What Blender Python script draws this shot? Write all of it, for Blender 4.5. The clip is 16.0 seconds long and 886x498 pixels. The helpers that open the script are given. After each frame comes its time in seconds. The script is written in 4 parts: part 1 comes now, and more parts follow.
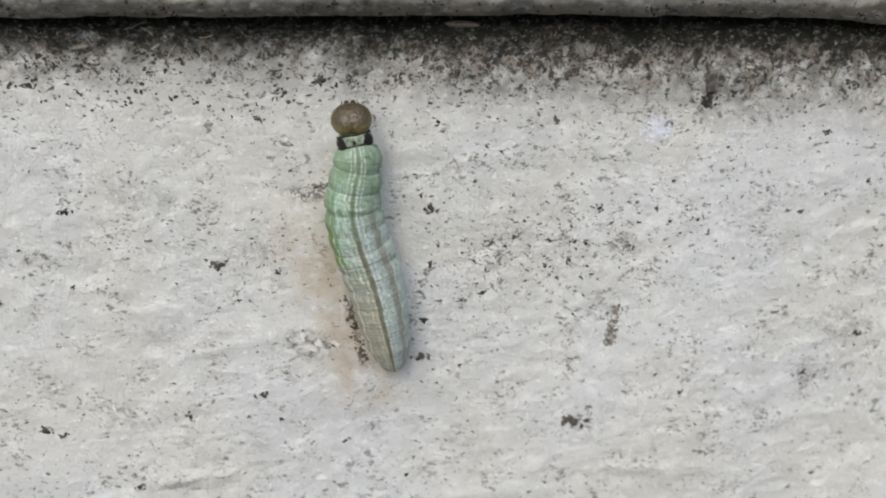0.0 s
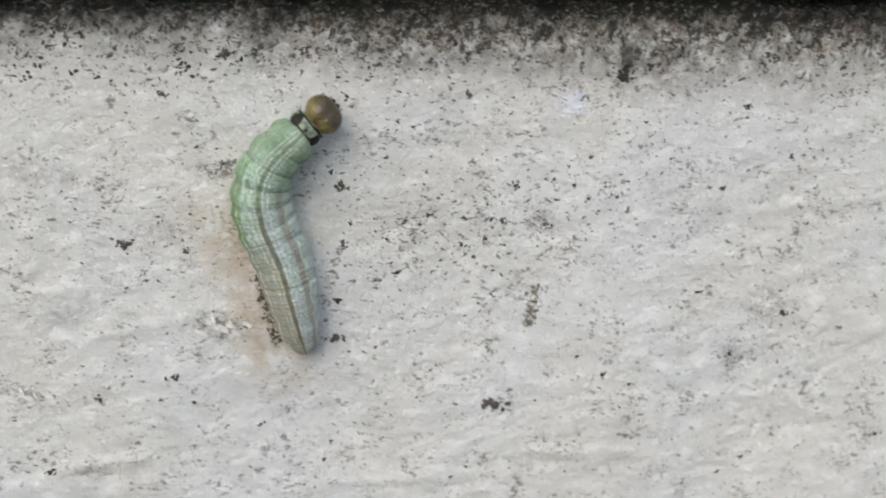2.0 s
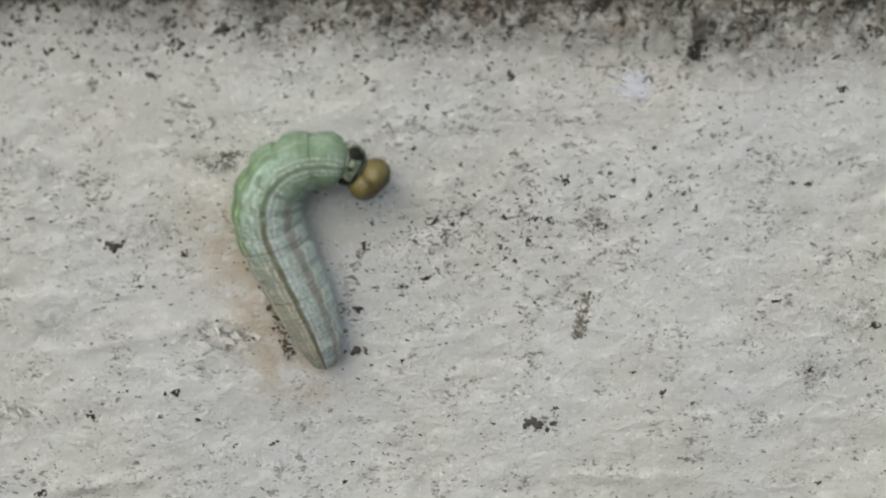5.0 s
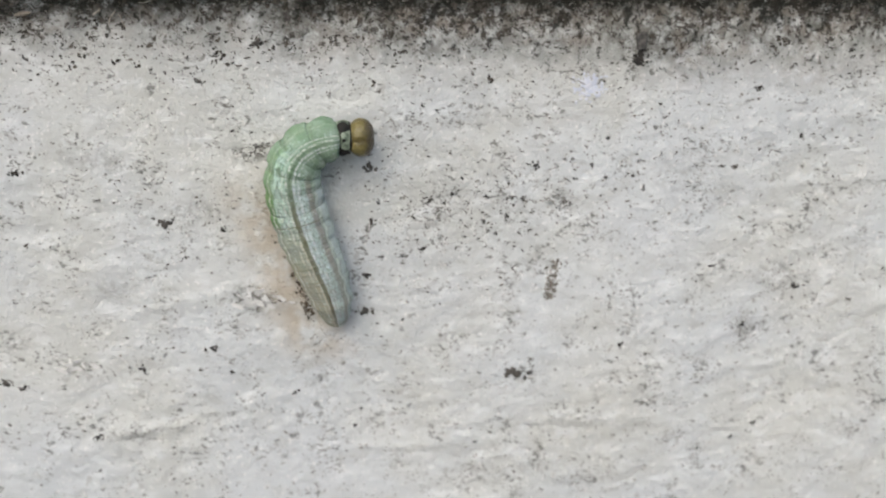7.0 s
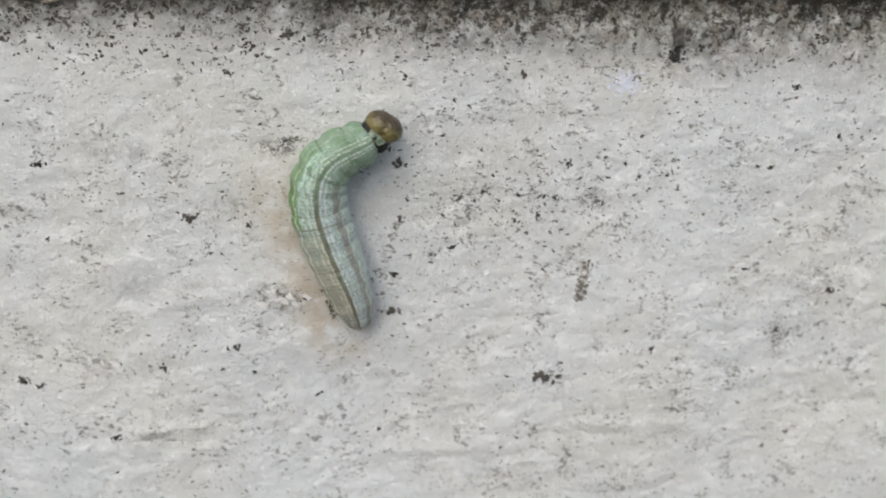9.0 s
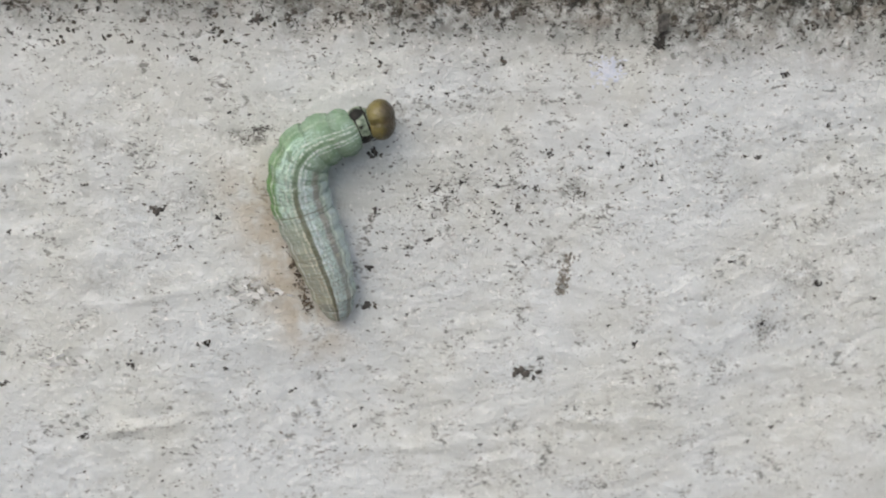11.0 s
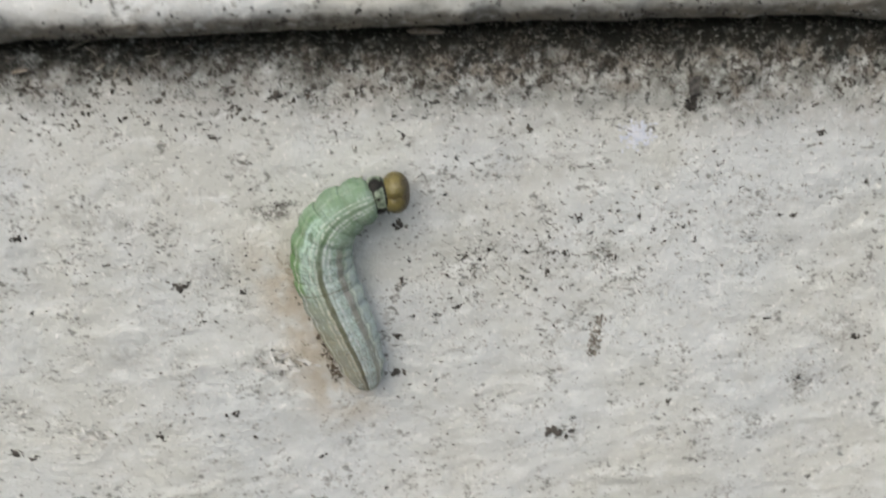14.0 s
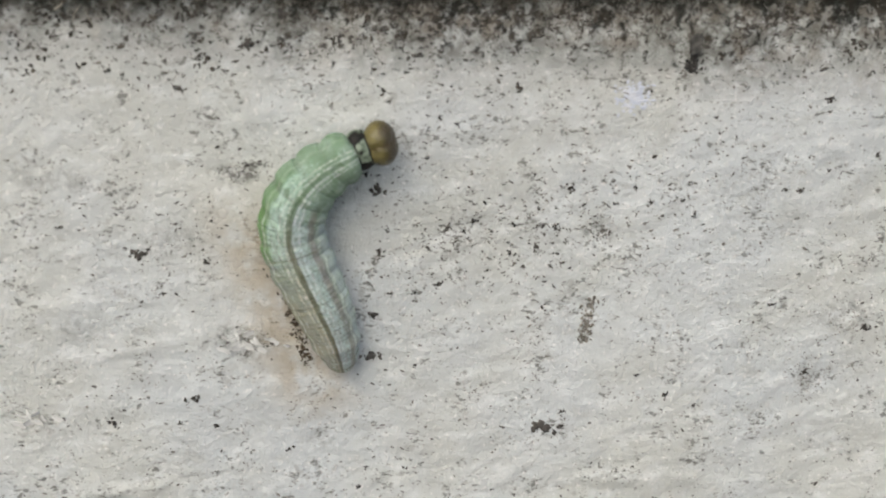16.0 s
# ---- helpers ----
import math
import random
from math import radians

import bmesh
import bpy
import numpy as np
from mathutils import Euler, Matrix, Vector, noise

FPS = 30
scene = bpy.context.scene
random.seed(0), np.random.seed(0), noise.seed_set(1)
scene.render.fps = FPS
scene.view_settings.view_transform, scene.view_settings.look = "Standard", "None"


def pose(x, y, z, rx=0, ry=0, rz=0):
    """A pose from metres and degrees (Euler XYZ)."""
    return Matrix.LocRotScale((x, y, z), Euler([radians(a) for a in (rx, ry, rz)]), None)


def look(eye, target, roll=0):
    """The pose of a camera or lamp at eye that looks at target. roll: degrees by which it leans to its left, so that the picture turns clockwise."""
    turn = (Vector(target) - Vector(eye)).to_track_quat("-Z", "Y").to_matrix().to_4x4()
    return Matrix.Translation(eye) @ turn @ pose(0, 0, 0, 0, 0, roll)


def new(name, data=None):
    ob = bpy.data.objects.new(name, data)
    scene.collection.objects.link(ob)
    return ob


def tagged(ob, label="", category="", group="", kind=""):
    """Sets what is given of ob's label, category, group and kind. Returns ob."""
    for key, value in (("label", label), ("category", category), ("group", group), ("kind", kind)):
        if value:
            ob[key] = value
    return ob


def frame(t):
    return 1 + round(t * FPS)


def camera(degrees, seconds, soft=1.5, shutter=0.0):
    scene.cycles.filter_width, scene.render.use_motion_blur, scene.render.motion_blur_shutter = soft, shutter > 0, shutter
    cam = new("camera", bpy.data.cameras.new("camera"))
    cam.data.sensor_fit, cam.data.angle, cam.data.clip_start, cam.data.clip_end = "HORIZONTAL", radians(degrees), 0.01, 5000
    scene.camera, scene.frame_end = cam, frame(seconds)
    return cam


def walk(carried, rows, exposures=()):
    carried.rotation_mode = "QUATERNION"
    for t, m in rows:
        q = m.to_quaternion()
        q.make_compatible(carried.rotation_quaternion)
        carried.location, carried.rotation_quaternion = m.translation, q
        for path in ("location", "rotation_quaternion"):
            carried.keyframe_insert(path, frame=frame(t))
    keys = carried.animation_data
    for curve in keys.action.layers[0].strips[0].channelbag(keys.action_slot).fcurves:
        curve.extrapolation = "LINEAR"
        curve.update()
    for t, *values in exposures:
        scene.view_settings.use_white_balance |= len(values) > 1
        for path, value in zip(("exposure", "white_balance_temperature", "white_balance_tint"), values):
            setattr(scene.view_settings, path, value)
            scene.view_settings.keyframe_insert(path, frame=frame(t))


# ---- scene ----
import functools

cam = camera(39.49, 16.0, soft=2.0, shutter=0.22)
MM = 0.001
# the focus stays where it was set, so that the wall softens when the camera comes nearer
cam.data.dof.use_dof = True
cam.data.dof.focus_distance, cam.data.dof.aperture_fstop = 0.0872, 42
# seconds; eye in millimetres; yaw, pitch and roll in degrees
PATH = [
    (0, -7.45, -86.89, 29.73, -5.51, -18.06, 0.01),
    (0.2, -7.04, -86.92, 28.96, -5.79, -17.81, 0.20),
    (0.5, -6.62, -87.48, 28.97, -5.53, -18.19, 0.06),
    (0.7, -8.55, -87.34, 29.31, -5.19, -17.77, 0.19),
    (1, -9.92, -86.90, 28.05, -5.15, -18.37, 0.20),
    (1.2, -8.01, -86.14, 27.52, -5.35, -18.68, 0.34),
    (1.5, -2.83, -86.57, 29.67, -4.99, -18.53, -0.08),
    (1.7, -2.07, -86.05, 27.91, -5.17, -17.79, -0.14),
    (2, -0.74, -86.19, 27.39, -5.35, -17.92, -0.21),
    (2.2, 2.49, -86.88, 26.47, -6.37, -18.00, 0.28),
    (2.5, 6.20, -88.02, 25.83, -6.11, -17.82, 0.12),
    (2.7, 5.52, -88.25, 27.37, -5.43, -17.55, -0.11),
    (3, 1.04, -87.06, 30.94, -3.76, -19.91, -0.73),
    (3.2, -1.46, -84.03, 37.06, -3.69, -22.98, -0.73),
    (3.5, -1.78, -81.69, 35.85, -3.53, -25.57, -0.39),
    (3.7, -1.38, -79.19, 36.47, -3.82, -27.57, -0.05),
    (4, -0.61, -74.80, 36.56, -3.77, -27.18, 0.55),
    (4.2, 0.07, -72.12, 34.09, -3.47, -26.24, 0.39),
    (6.3, 2.66, -80.23, 28.04, -1.70, -19.11, -1.57),
    (6.5, 1.94, -90.48, 32.06, -2.59, -19.70, -1.25),
    (6.7, 1.41, -91.83, 30.45, -2.86, -19.39, -1.18),
    (7, -0.20, -90.21, 29.98, -3.60, -19.71, -1.02),
    (7.2, 0.91, -90.29, 27.78, -3.90, -19.93, -1.00),
    (7.5, 1.74, -90.10, 28.45, -3.14, -19.66, -1.18),
    (7.7, -0.59, -89.34, 27.18, -3.61, -19.70, -0.72),
    (8, -0.79, -89.04, 28.69, -3.59, -19.41, -0.48),
    (8.2, -1.02, -90.17, 27.49, -3.55, -18.34, -0.54),
    (10.3, -4.00, -86.34, 27.06, -3.88, -18.73, 0.07),
    (10.5, -3.55, -86.32, 27.67, -3.59, -18.94, -0.30),
    (10.7, -2.96, -86.01, 27.65, -3.85, -18.69, -0.10),
    (11, -1.69, -85.73, 27.37, -4.42, -19.48, -0.12),
    (11.2, -0.22, -86.26, 26.55, -4.55, -18.50, -0.44),
    (11.5, 1.33, -85.84, 27.52, -4.72, -18.66, -0.59),
    (11.7, 1.56, -85.34, 27.08, -4.85, -18.50, -0.54),
    (12, 2.68, -85.05, 26.83, -5.10, -18.44, -0.45),
    (12.2, 4.14, -84.85, 26.38, -5.12, -18.30, -0.25),
    (12.5, 8.67, -84.63, 25.70, -5.04, -18.41, -0.41),
    (12.7, 5.08, -83.79, 25.42, -4.25, -18.32, -0.84),
    (13, -0.45, -83.32, 26.23, -3.34, -18.01, -0.90),
    (13.2, -3.73, -83.28, 26.39, -2.87, -17.56, -0.89),
    (13.5, -9.61, -83.20, 26.80, -1.66, -17.70, -1.45),
    (13.6, -10.75, -81.63, 30.02, -2.73, -19.89, -1.57),
    (13.7, -8.80, -81.20, 32.81, -3.87, -21.05, -1.60),
    (13.8, -4.03, -82.39, 35.77, -2.57, -20.40, -2.58),
    (13.9, -1.91, -81.06, 37.18, -2.47, -22.10, -2.63),
    (14, -1.48, -80.27, 36.63, -3.20, -23.11, -1.97),
    (14.2, -0.12, -78.58, 33.59, -3.16, -24.44, -1.54),
    (14.5, -1.30, -71.66, 29.56, -3.28, -22.06, -1.27),
    (14.7, 0.11, -66.11, 24.83, -2.69, -21.17, -1.23),
    (15, -1.08, -65.76, 21.79, -2.12, -20.36, -1.09),
    (15.2, -1.68, -66.80, 22.87, -3.81, -19.11, -0.35),
    (15.5, -0.17, -69.50, 25.05, -3.88, -19.31, -0.30),
    (15.7, -0.26, -73.79, 26.39, -3.73, -18.84, -0.91),
    (16, -1.13, -77.22, 26.79, -3.97, -18.98, -0.69),
]
# seconds; stops; white point in kelvin and tint
EXPOSURES = [
    (0, 0.24, 6430, 10), (2.0, 0.24, 6430, 10), (2.5, 0.2, 6430, 10), (3.0, 0.1, 6440, 9), (3.5, 0.17, 6590, 8), (4.0, -0.11, 6630, 7), (4.2, -0.11, 6630, 7),
    (6.3, 0.14, 6470, 9), (7.0, 0.26, 6430, 10), (7.5, 0.12, 6430, 10), (8.2, 0.18, 6430, 10), (10.3, 0.18, 6430, 10), (13.5, 0.18, 6430, 10), (13.8, 0.05, 6530, 9),
    (14.0, 0.14, 6580, 8), (14.5, 0.1, 6590, 8), (15.0, -0.03, 6600, 8), (15.5, 0.1, 6600, 8), (16.0, 0.16, 6590, 8),
]


def eye_pose(x, y, z, yaw, pitch, roll):
    return pose(x * MM, y * MM, z * MM, 90 + pitch, 0, yaw) @ pose(0, 0, 0, 0, 0, roll)


walk(cam, [(t, eye_pose(*row)) for t, *row in PATH], EXPOSURES)

# ---- daylight ----
SUN_FROM = Vector((-0.29, -0.64, 0.71)).normalized()
world = bpy.data.worlds.new("world")
scene.world = world
world.use_nodes = True
sky = world.node_tree.nodes.new("ShaderNodeTexSky")
sky.sky_type, sky.sun_disc = "NISHITA", False
sky.sun_elevation = math.asin(SUN_FROM.z)
sky.sun_rotation = math.atan2(SUN_FROM.x, SUN_FROM.y)
sky.air_density, sky.dust_density = 1.0, 4.0
back = world.node_tree.nodes["Background"]
back.inputs["Strength"].default_value = 0.163
world.node_tree.links.new(sky.outputs["Color"], back.inputs["Color"])
sun = new("sun", bpy.data.lights.new("sun", "SUN"))
sun.data.energy, sun.data.angle, sun.data.color = 0.96, radians(75), (1.0, 0.962, 0.85)
sun.matrix_world = look(SUN_FROM * 5, (0, 0, 0))
scene.view_settings.exposure = 0.06


# ---- materials ----
class Nodes:
    """A small hand for node materials."""

    def __init__(self, name):
        self.mat = bpy.data.materials.new(name)
        self.mat.use_nodes = True
        self.tree = self.mat.node_tree
        self.bsdf = self.tree.nodes["Principled BSDF"]

    def put(self, socket, value):
        if isinstance(value, bpy.types.NodeSocket):
            self.tree.links.new(value, socket)
        elif isinstance(value, tuple) and socket.type == "RGBA":
            socket.default_value = (*value, 1)[:4]
        else:
            socket.default_value = value

    def node(self, kind, out=0, inputs=(), **settings):
        n = self.tree.nodes.new(kind)
        for key, value in settings.items():
            setattr(n, key, value)
        for key, value in dict(inputs).items():
            self.put(n.inputs[key], value)
        return n.outputs[out]

    def math(self, op, a, b=0.0, c=0.0, clamp=False):
        return self.node("ShaderNodeMath", inputs={0: a, 1: b, 2: c}, operation=op, use_clamp=clamp)

    def step(self, value, lo, hi):
        return self.node("ShaderNodeMapRange", inputs={"Value": value, "From Min": lo, "From Max": hi}, interpolation_type="SMOOTHSTEP")

    def mix(self, fac, a, b, blend="MIX"):
        n = self.tree.nodes.new("ShaderNodeMix")
        n.data_type, n.blend_type = "RGBA", blend
        for socket, value in ((n.inputs[0], fac), (n.inputs[6], a), (n.inputs[7], b)):
            self.put(socket, value)
        return n.outputs[2]

    def coords(self, stretch=(1, 1, 1), turn=0.0):
        """Object space in millimetres."""
        tc = self.node("ShaderNodeTexCoord", "Object")
        return self.node("ShaderNodeMapping", inputs={"Vector": tc, "Scale": Vector(stretch) * 1000, "Rotation": (0, radians(turn), 0)})

    def noise(self, vector, scale, detail=3.0, rough=0.55, distort=0.0):
        return self.node("ShaderNodeTexNoise", "Fac", {"Vector": vector, "Scale": scale, "Detail": detail, "Roughness": rough, "Distortion": distort})

    def bump(self, height, distance, normal=None):
        inputs = {"Height": height, "Distance": distance, "Strength": 1.0}
        if normal is not None:
            inputs["Normal"] = normal
        return self.node("ShaderNodeBump", inputs=inputs)

    def done(self, **inputs):
        for key, value in inputs.items():
            self.put(self.bsdf.inputs[key.replace("_", " ")], value)
        return self.mat


def masonry_paint(name, joint):
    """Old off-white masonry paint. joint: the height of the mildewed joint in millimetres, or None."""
    m = Nodes(name)
    p = m.coords()
    streak = m.coords((0.7, 1, 1.15), 4)
    broad, mid = m.noise(p, 0.07, 3), m.noise(streak, 0.55, 4, 0.6)
    fine, grain = m.noise(p, 1.7, 5, 0.71), m.noise(p, 9.0, 2)
    colour = m.mix(m.step(broad, 0.35, 0.65), (0.585, 0.605, 0.575), (0.592, 0.628, 0.636))
    colour = m.mix(m.math("MULTIPLY", m.step(mid, 0.48, 0.72), 0.6), colour, (0.76, 0.79, 0.79))
    colour = m.mix(m.math("MULTIPLY", m.step(mid, 0.46, 0.3), 0.45), colour, (0.47, 0.485, 0.46))
    crowd = m.noise(p, 0.33, 3, 0.6)
    for scale, low, amount, paint in ((1.2, 0.63, 0.35, (0.30, 0.295, 0.275)), (2.3, 0.630, 0.68, (0.12, 0.117, 0.105)), (4.5, 0.640, 0.7, (0.13, 0.127, 0.115))):
        dots = m.noise(p if scale < 2 else streak, scale, 3, 0.6, 0.15)
        dust = m.step(m.math("ADD", dots, m.math("MULTIPLY", m.math("SUBTRACT", crowd, 0.5), 0.55)), low, low + 0.07)
        colour = m.mix(m.math("MULTIPLY", dust, amount), colour, paint)
    pale = m.step(m.noise(p, 3.1, 3, 0.6), 0.60, 0.70)
    colour = m.mix(m.math("MULTIPLY", pale, 0.60), colour, (0.87, 0.86, 0.84))
    x, z = (m.node("ShaderNodeSeparateXYZ", axis, {"Vector": p}) for axis in "XZ")
    if joint is not None:
        # grey smudges worked into the paint; at the blisters also the flakes' shadows, painted in
        ragged = m.math("MULTIPLY", m.math("SUBTRACT", m.noise(p, 0.9, 4, 0.65), 0.5), 2.4)
        blots = m.step(m.noise(p, 2.0, 4, 0.7), 0.36, 0.62)
        for sx, sz, wide, tall, amount in ((-9.0, 5.7, 1.9, 0.75, 0.8), (-8.0, 6.2, 0.9, 0.25, 0.7), (14.7, 1.0, 1.1, 1.1, 0.6), (32.4, -6, 2.4, 1.5, 0.45), (29.8, -10.2, 0.9, 1.9, 0.4),
                                           (-9.2, -5.8, 2.3, 1.2, 0.85), (-13.5, 1.5, 2.6, 1.2, 0.45), (9.0, 1.0, 6.0, 3.6, 0.16), (6.0, 4.5, 3.5, 2.0, 0.12), (-23.7, -10.9, 1.8, 0.8, 0.5), (-4.8, -13.6, 1.7, 0.8, 0.35), (-19.8, -4.7, 2.4, 1.0, 0.25), (-20.4, 5.6, 2.6, 0.8, 0.4), (14.0, -5.2, 0.45, 1.9, 0.55), (24.0, 3.0, 4.0, 2.2, 0.2)):
            gap = [m.math("DIVIDE", m.math("SUBTRACT", c, at), size) for c, at, size in ((x, sx, wide), (z, sz, tall))]
            far = m.math("SQRT", m.math("ADD", m.math("MULTIPLY", gap[0], gap[0]), m.math("MULTIPLY", gap[1], gap[1])))
            smudge = m.math("MULTIPLY", m.step(m.math("ADD", far, ragged), 1.25, 0.35), blots)
            colour = m.mix(m.math("MULTIPLY", smudge, amount), colour, (0.165, 0.168, 0.152))
        # warm shading beside the caterpillar's resting place, painted into the wall as a tan tint
        aside = m.math("ABSOLUTE", m.math("ADD", m.math("ADD", x, 7.6), m.math("MULTIPLY", z, 0.30)))
        warm_shade = m.math("MULTIPLY", m.step(aside, 4.6, 0.6), m.math("MULTIPLY", m.step(z, -13.0, -8.5), m.step(z, 6.0, 0.0)))
        warm_shade = m.math("MULTIPLY", warm_shade, m.step(m.noise(p, 0.5, 4, 0.6), 0.25, 0.6))
        colour = m.mix(m.math("MULTIPLY", warm_shade, 0.74), colour, (0.43, 0.372, 0.278))
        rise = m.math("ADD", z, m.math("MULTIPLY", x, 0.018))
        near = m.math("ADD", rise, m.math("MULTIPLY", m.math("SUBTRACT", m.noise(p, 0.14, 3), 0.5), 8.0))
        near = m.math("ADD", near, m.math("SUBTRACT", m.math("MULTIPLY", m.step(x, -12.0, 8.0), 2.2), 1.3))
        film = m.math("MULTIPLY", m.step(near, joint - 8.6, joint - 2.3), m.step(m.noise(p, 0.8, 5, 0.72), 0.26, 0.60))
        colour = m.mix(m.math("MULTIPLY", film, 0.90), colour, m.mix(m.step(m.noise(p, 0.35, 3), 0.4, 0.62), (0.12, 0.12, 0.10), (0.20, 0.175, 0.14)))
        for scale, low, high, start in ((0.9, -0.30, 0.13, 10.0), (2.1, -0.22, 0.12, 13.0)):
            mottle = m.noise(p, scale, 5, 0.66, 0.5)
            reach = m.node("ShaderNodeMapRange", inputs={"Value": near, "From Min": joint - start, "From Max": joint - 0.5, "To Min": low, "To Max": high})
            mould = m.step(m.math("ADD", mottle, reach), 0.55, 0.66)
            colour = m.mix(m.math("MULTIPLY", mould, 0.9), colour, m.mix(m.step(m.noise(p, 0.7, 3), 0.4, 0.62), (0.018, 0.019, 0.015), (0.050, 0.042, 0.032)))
        # mould blackest along the joint, with the gap's shadow painted in
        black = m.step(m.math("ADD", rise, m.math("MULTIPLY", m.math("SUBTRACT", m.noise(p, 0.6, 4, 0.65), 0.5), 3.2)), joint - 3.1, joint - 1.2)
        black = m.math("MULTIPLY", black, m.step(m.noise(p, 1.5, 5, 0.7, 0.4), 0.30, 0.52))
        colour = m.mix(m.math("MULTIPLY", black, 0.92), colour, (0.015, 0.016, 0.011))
    else:
        # weathered: the paint worn through to grey-brown mortar, with moss in its hollows
        worn = m.step(m.noise(p, 0.22, 5, 0.65), 0.36, 0.66)
        colour = m.mix(m.math("ADD", m.math("MULTIPLY", worn, 0.26), 0.02), colour, m.mix(m.step(m.noise(p, 0.5, 4), 0.35, 0.65), (0.27, 0.25, 0.21), (0.37, 0.36, 0.33)))
        moss = m.step(m.noise(p, 0.35, 5, 0.7, 0.3), 0.54, 0.66)
        colour = m.mix(m.math("MULTIPLY", moss, 0.30), colour, (0.12, 0.115, 0.085))
        # the nose's shaded underside painted darker below this level, mixed with brown dirt
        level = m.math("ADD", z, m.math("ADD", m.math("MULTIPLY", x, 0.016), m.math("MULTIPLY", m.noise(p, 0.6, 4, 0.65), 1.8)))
        under_shade = m.math("MULTIPLY", m.step(level, 21.3, 20.4), m.step(m.noise(p, 1.1, 5, 0.65), 0.18, 0.52))
        colour = m.mix(m.math("MULTIPLY", under_shade, 0.80), colour, m.mix(m.step(m.noise(p, 0.6, 3), 0.4, 0.6), (0.058, 0.047, 0.031), (0.135, 0.108, 0.072)))
    relief = m.bump(mid, 0.00011)
    relief = m.bump(fine, 0.00023, relief)
    relief = m.bump(grain, 0.00005, relief)
    return m.done(Base_Color=colour, Roughness=0.82, Normal=relief, Specular_IOR_Level=0.3)


def dirt(name, dark, light):
    m = Nodes(name)
    p = m.coords()
    fac = m.noise(p, 2.5, 3)
    island = m.node("ShaderNodeNewGeometry", "Random Per Island")
    colour = m.mix(m.math("MULTIPLY", m.math("MULTIPLY", island, island), 0.9), dark, light)
    colour = m.mix(m.math("MULTIPLY", fac, 0.4), colour, light)
    return m.done(Base_Color=colour, Roughness=0.85, Normal=m.bump(m.noise(p, 9, 3), 0.00004))


def plain(name, colour, other, rough=0.7, scale=3.0, relief=0.00003, spec=0.4):
    m = Nodes(name)
    p = m.coords()
    return m.done(Base_Color=m.mix(m.step(m.noise(p, scale, 4), 0.35, 0.65), colour, other), Roughness=rough,
                  Normal=m.bump(m.noise(p, scale * 2.5, 3), relief), Specular_IOR_Level=spec)


def larva_skin():
    """The UV map runs round the body (0.5 on the back) and along it (0 tail, 1 neck)."""
    m = Nodes("larva_skin")
    uv = m.node("ShaderNodeUVMap")
    u, v = (m.node("ShaderNodeSeparateXYZ", axis, {"Vector": uv}) for axis in "XY")
    grid = m.node("ShaderNodeCombineXYZ", inputs={"X": m.math("MULTIPLY", u, 13.0), "Y": m.math("MULTIPLY", v, 19.0)})
    wob = m.math("MULTIPLY", m.math("SUBTRACT", m.noise(grid, 1.6, 2), 0.5), 0.018)
    side = m.math("ADD", m.math("SUBTRACT", u, 0.5), wob)
    off = m.math("ABSOLUTE", side)

    def band(value, centre, half, soft):
        return m.step(m.math("ABSOLUTE", m.math("SUBTRACT", value, centre)), half + soft, half)

    def paint(colour, mask, amount, other):
        return m.mix(m.math("MULTIPLY", mask, amount), colour, other)

    front, rear = m.step(v, 0.50, 0.78), m.step(v, 0.60, 0.30)
    right, left = m.step(side, 0.0, 0.02), m.step(side, 0.0, -0.02)
    beat = m.math("ADD", m.math("MULTIPLY", v, 62.83), m.math("MULTIPLY", m.math("SUBTRACT", m.noise(grid, 0.8, 2), 0.5), 0.9))
    ring = m.step(m.math("ABSOLUTE", m.math("SUBTRACT", m.math("FRACT", beat), 0.5)), 0.50, 0.20)
    across = m.node("ShaderNodeCombineXYZ", inputs={"X": m.math("MULTIPLY", u, 30.0), "Y": m.math("MULTIPLY", v, 26.0)})
    along = m.node("ShaderNodeCombineXYZ", inputs={"X": m.math("MULTIPLY", u, 60.0), "Y": m.math("MULTIPLY", v, 14.0)})
    swell = m.math("SINE", m.math("MULTIPLY", v, 78.95))
    # ground colour: beige at the rear, grey-green in the middle, sage green in front
    colour = m.mix(m.step(v, 0.0, 0.45), (0.36, 0.36, 0.30), (0.285, 0.365, 0.29))
    # the warmer light on the left put into the rear's colour
    colour = paint(colour, m.math("MULTIPLY", left, rear), 0.65, (0.39, 0.365, 0.255))
    colour = m.mix(front, colour, (0.205, 0.325, 0.205))
    pool = m.step(m.noise(grid, 0.6, 3), 0.38, 0.64)
    colour = paint(colour, pool, 0.45, m.mix(front, (0.36, 0.43, 0.37), (0.36, 0.485, 0.385)))
    deep = m.step(m.noise(grid, 1.0, 3, 0.6, 0.4), 0.52, 0.66)
    colour = paint(colour, m.math("MULTIPLY", deep, front), 0.42, (0.125, 0.235, 0.125))
    # the green flank at the bend, seen through the skin
    bend = m.math("MULTIPLY", m.step(v, 0.49, 0.52), m.step(v, 0.80, 0.62))
    blotch = m.step(m.noise(grid, 0.9, 3, 0.6), 0.20, 0.52)
    colour = paint(colour, m.math("MULTIPLY", m.math("MULTIPLY", m.step(side, -0.085, -0.15), bend), blotch), 0.85, (0.105, 0.25, 0.055))
    # the chalky broad band on one side of the back line, the dull one beside it, the pale flank under that
    chalk = m.math("MULTIPLY", band(side, 0.058, 0.030, 0.022), m.step(m.noise(across, 2.2, 4, 0.7, 0.6), 0.34, 0.60))
    colour = paint(colour, m.math("MULTIPLY", chalk, m.step(v, 0.86, 0.60)), 0.78, (0.55, 0.71, 0.67))
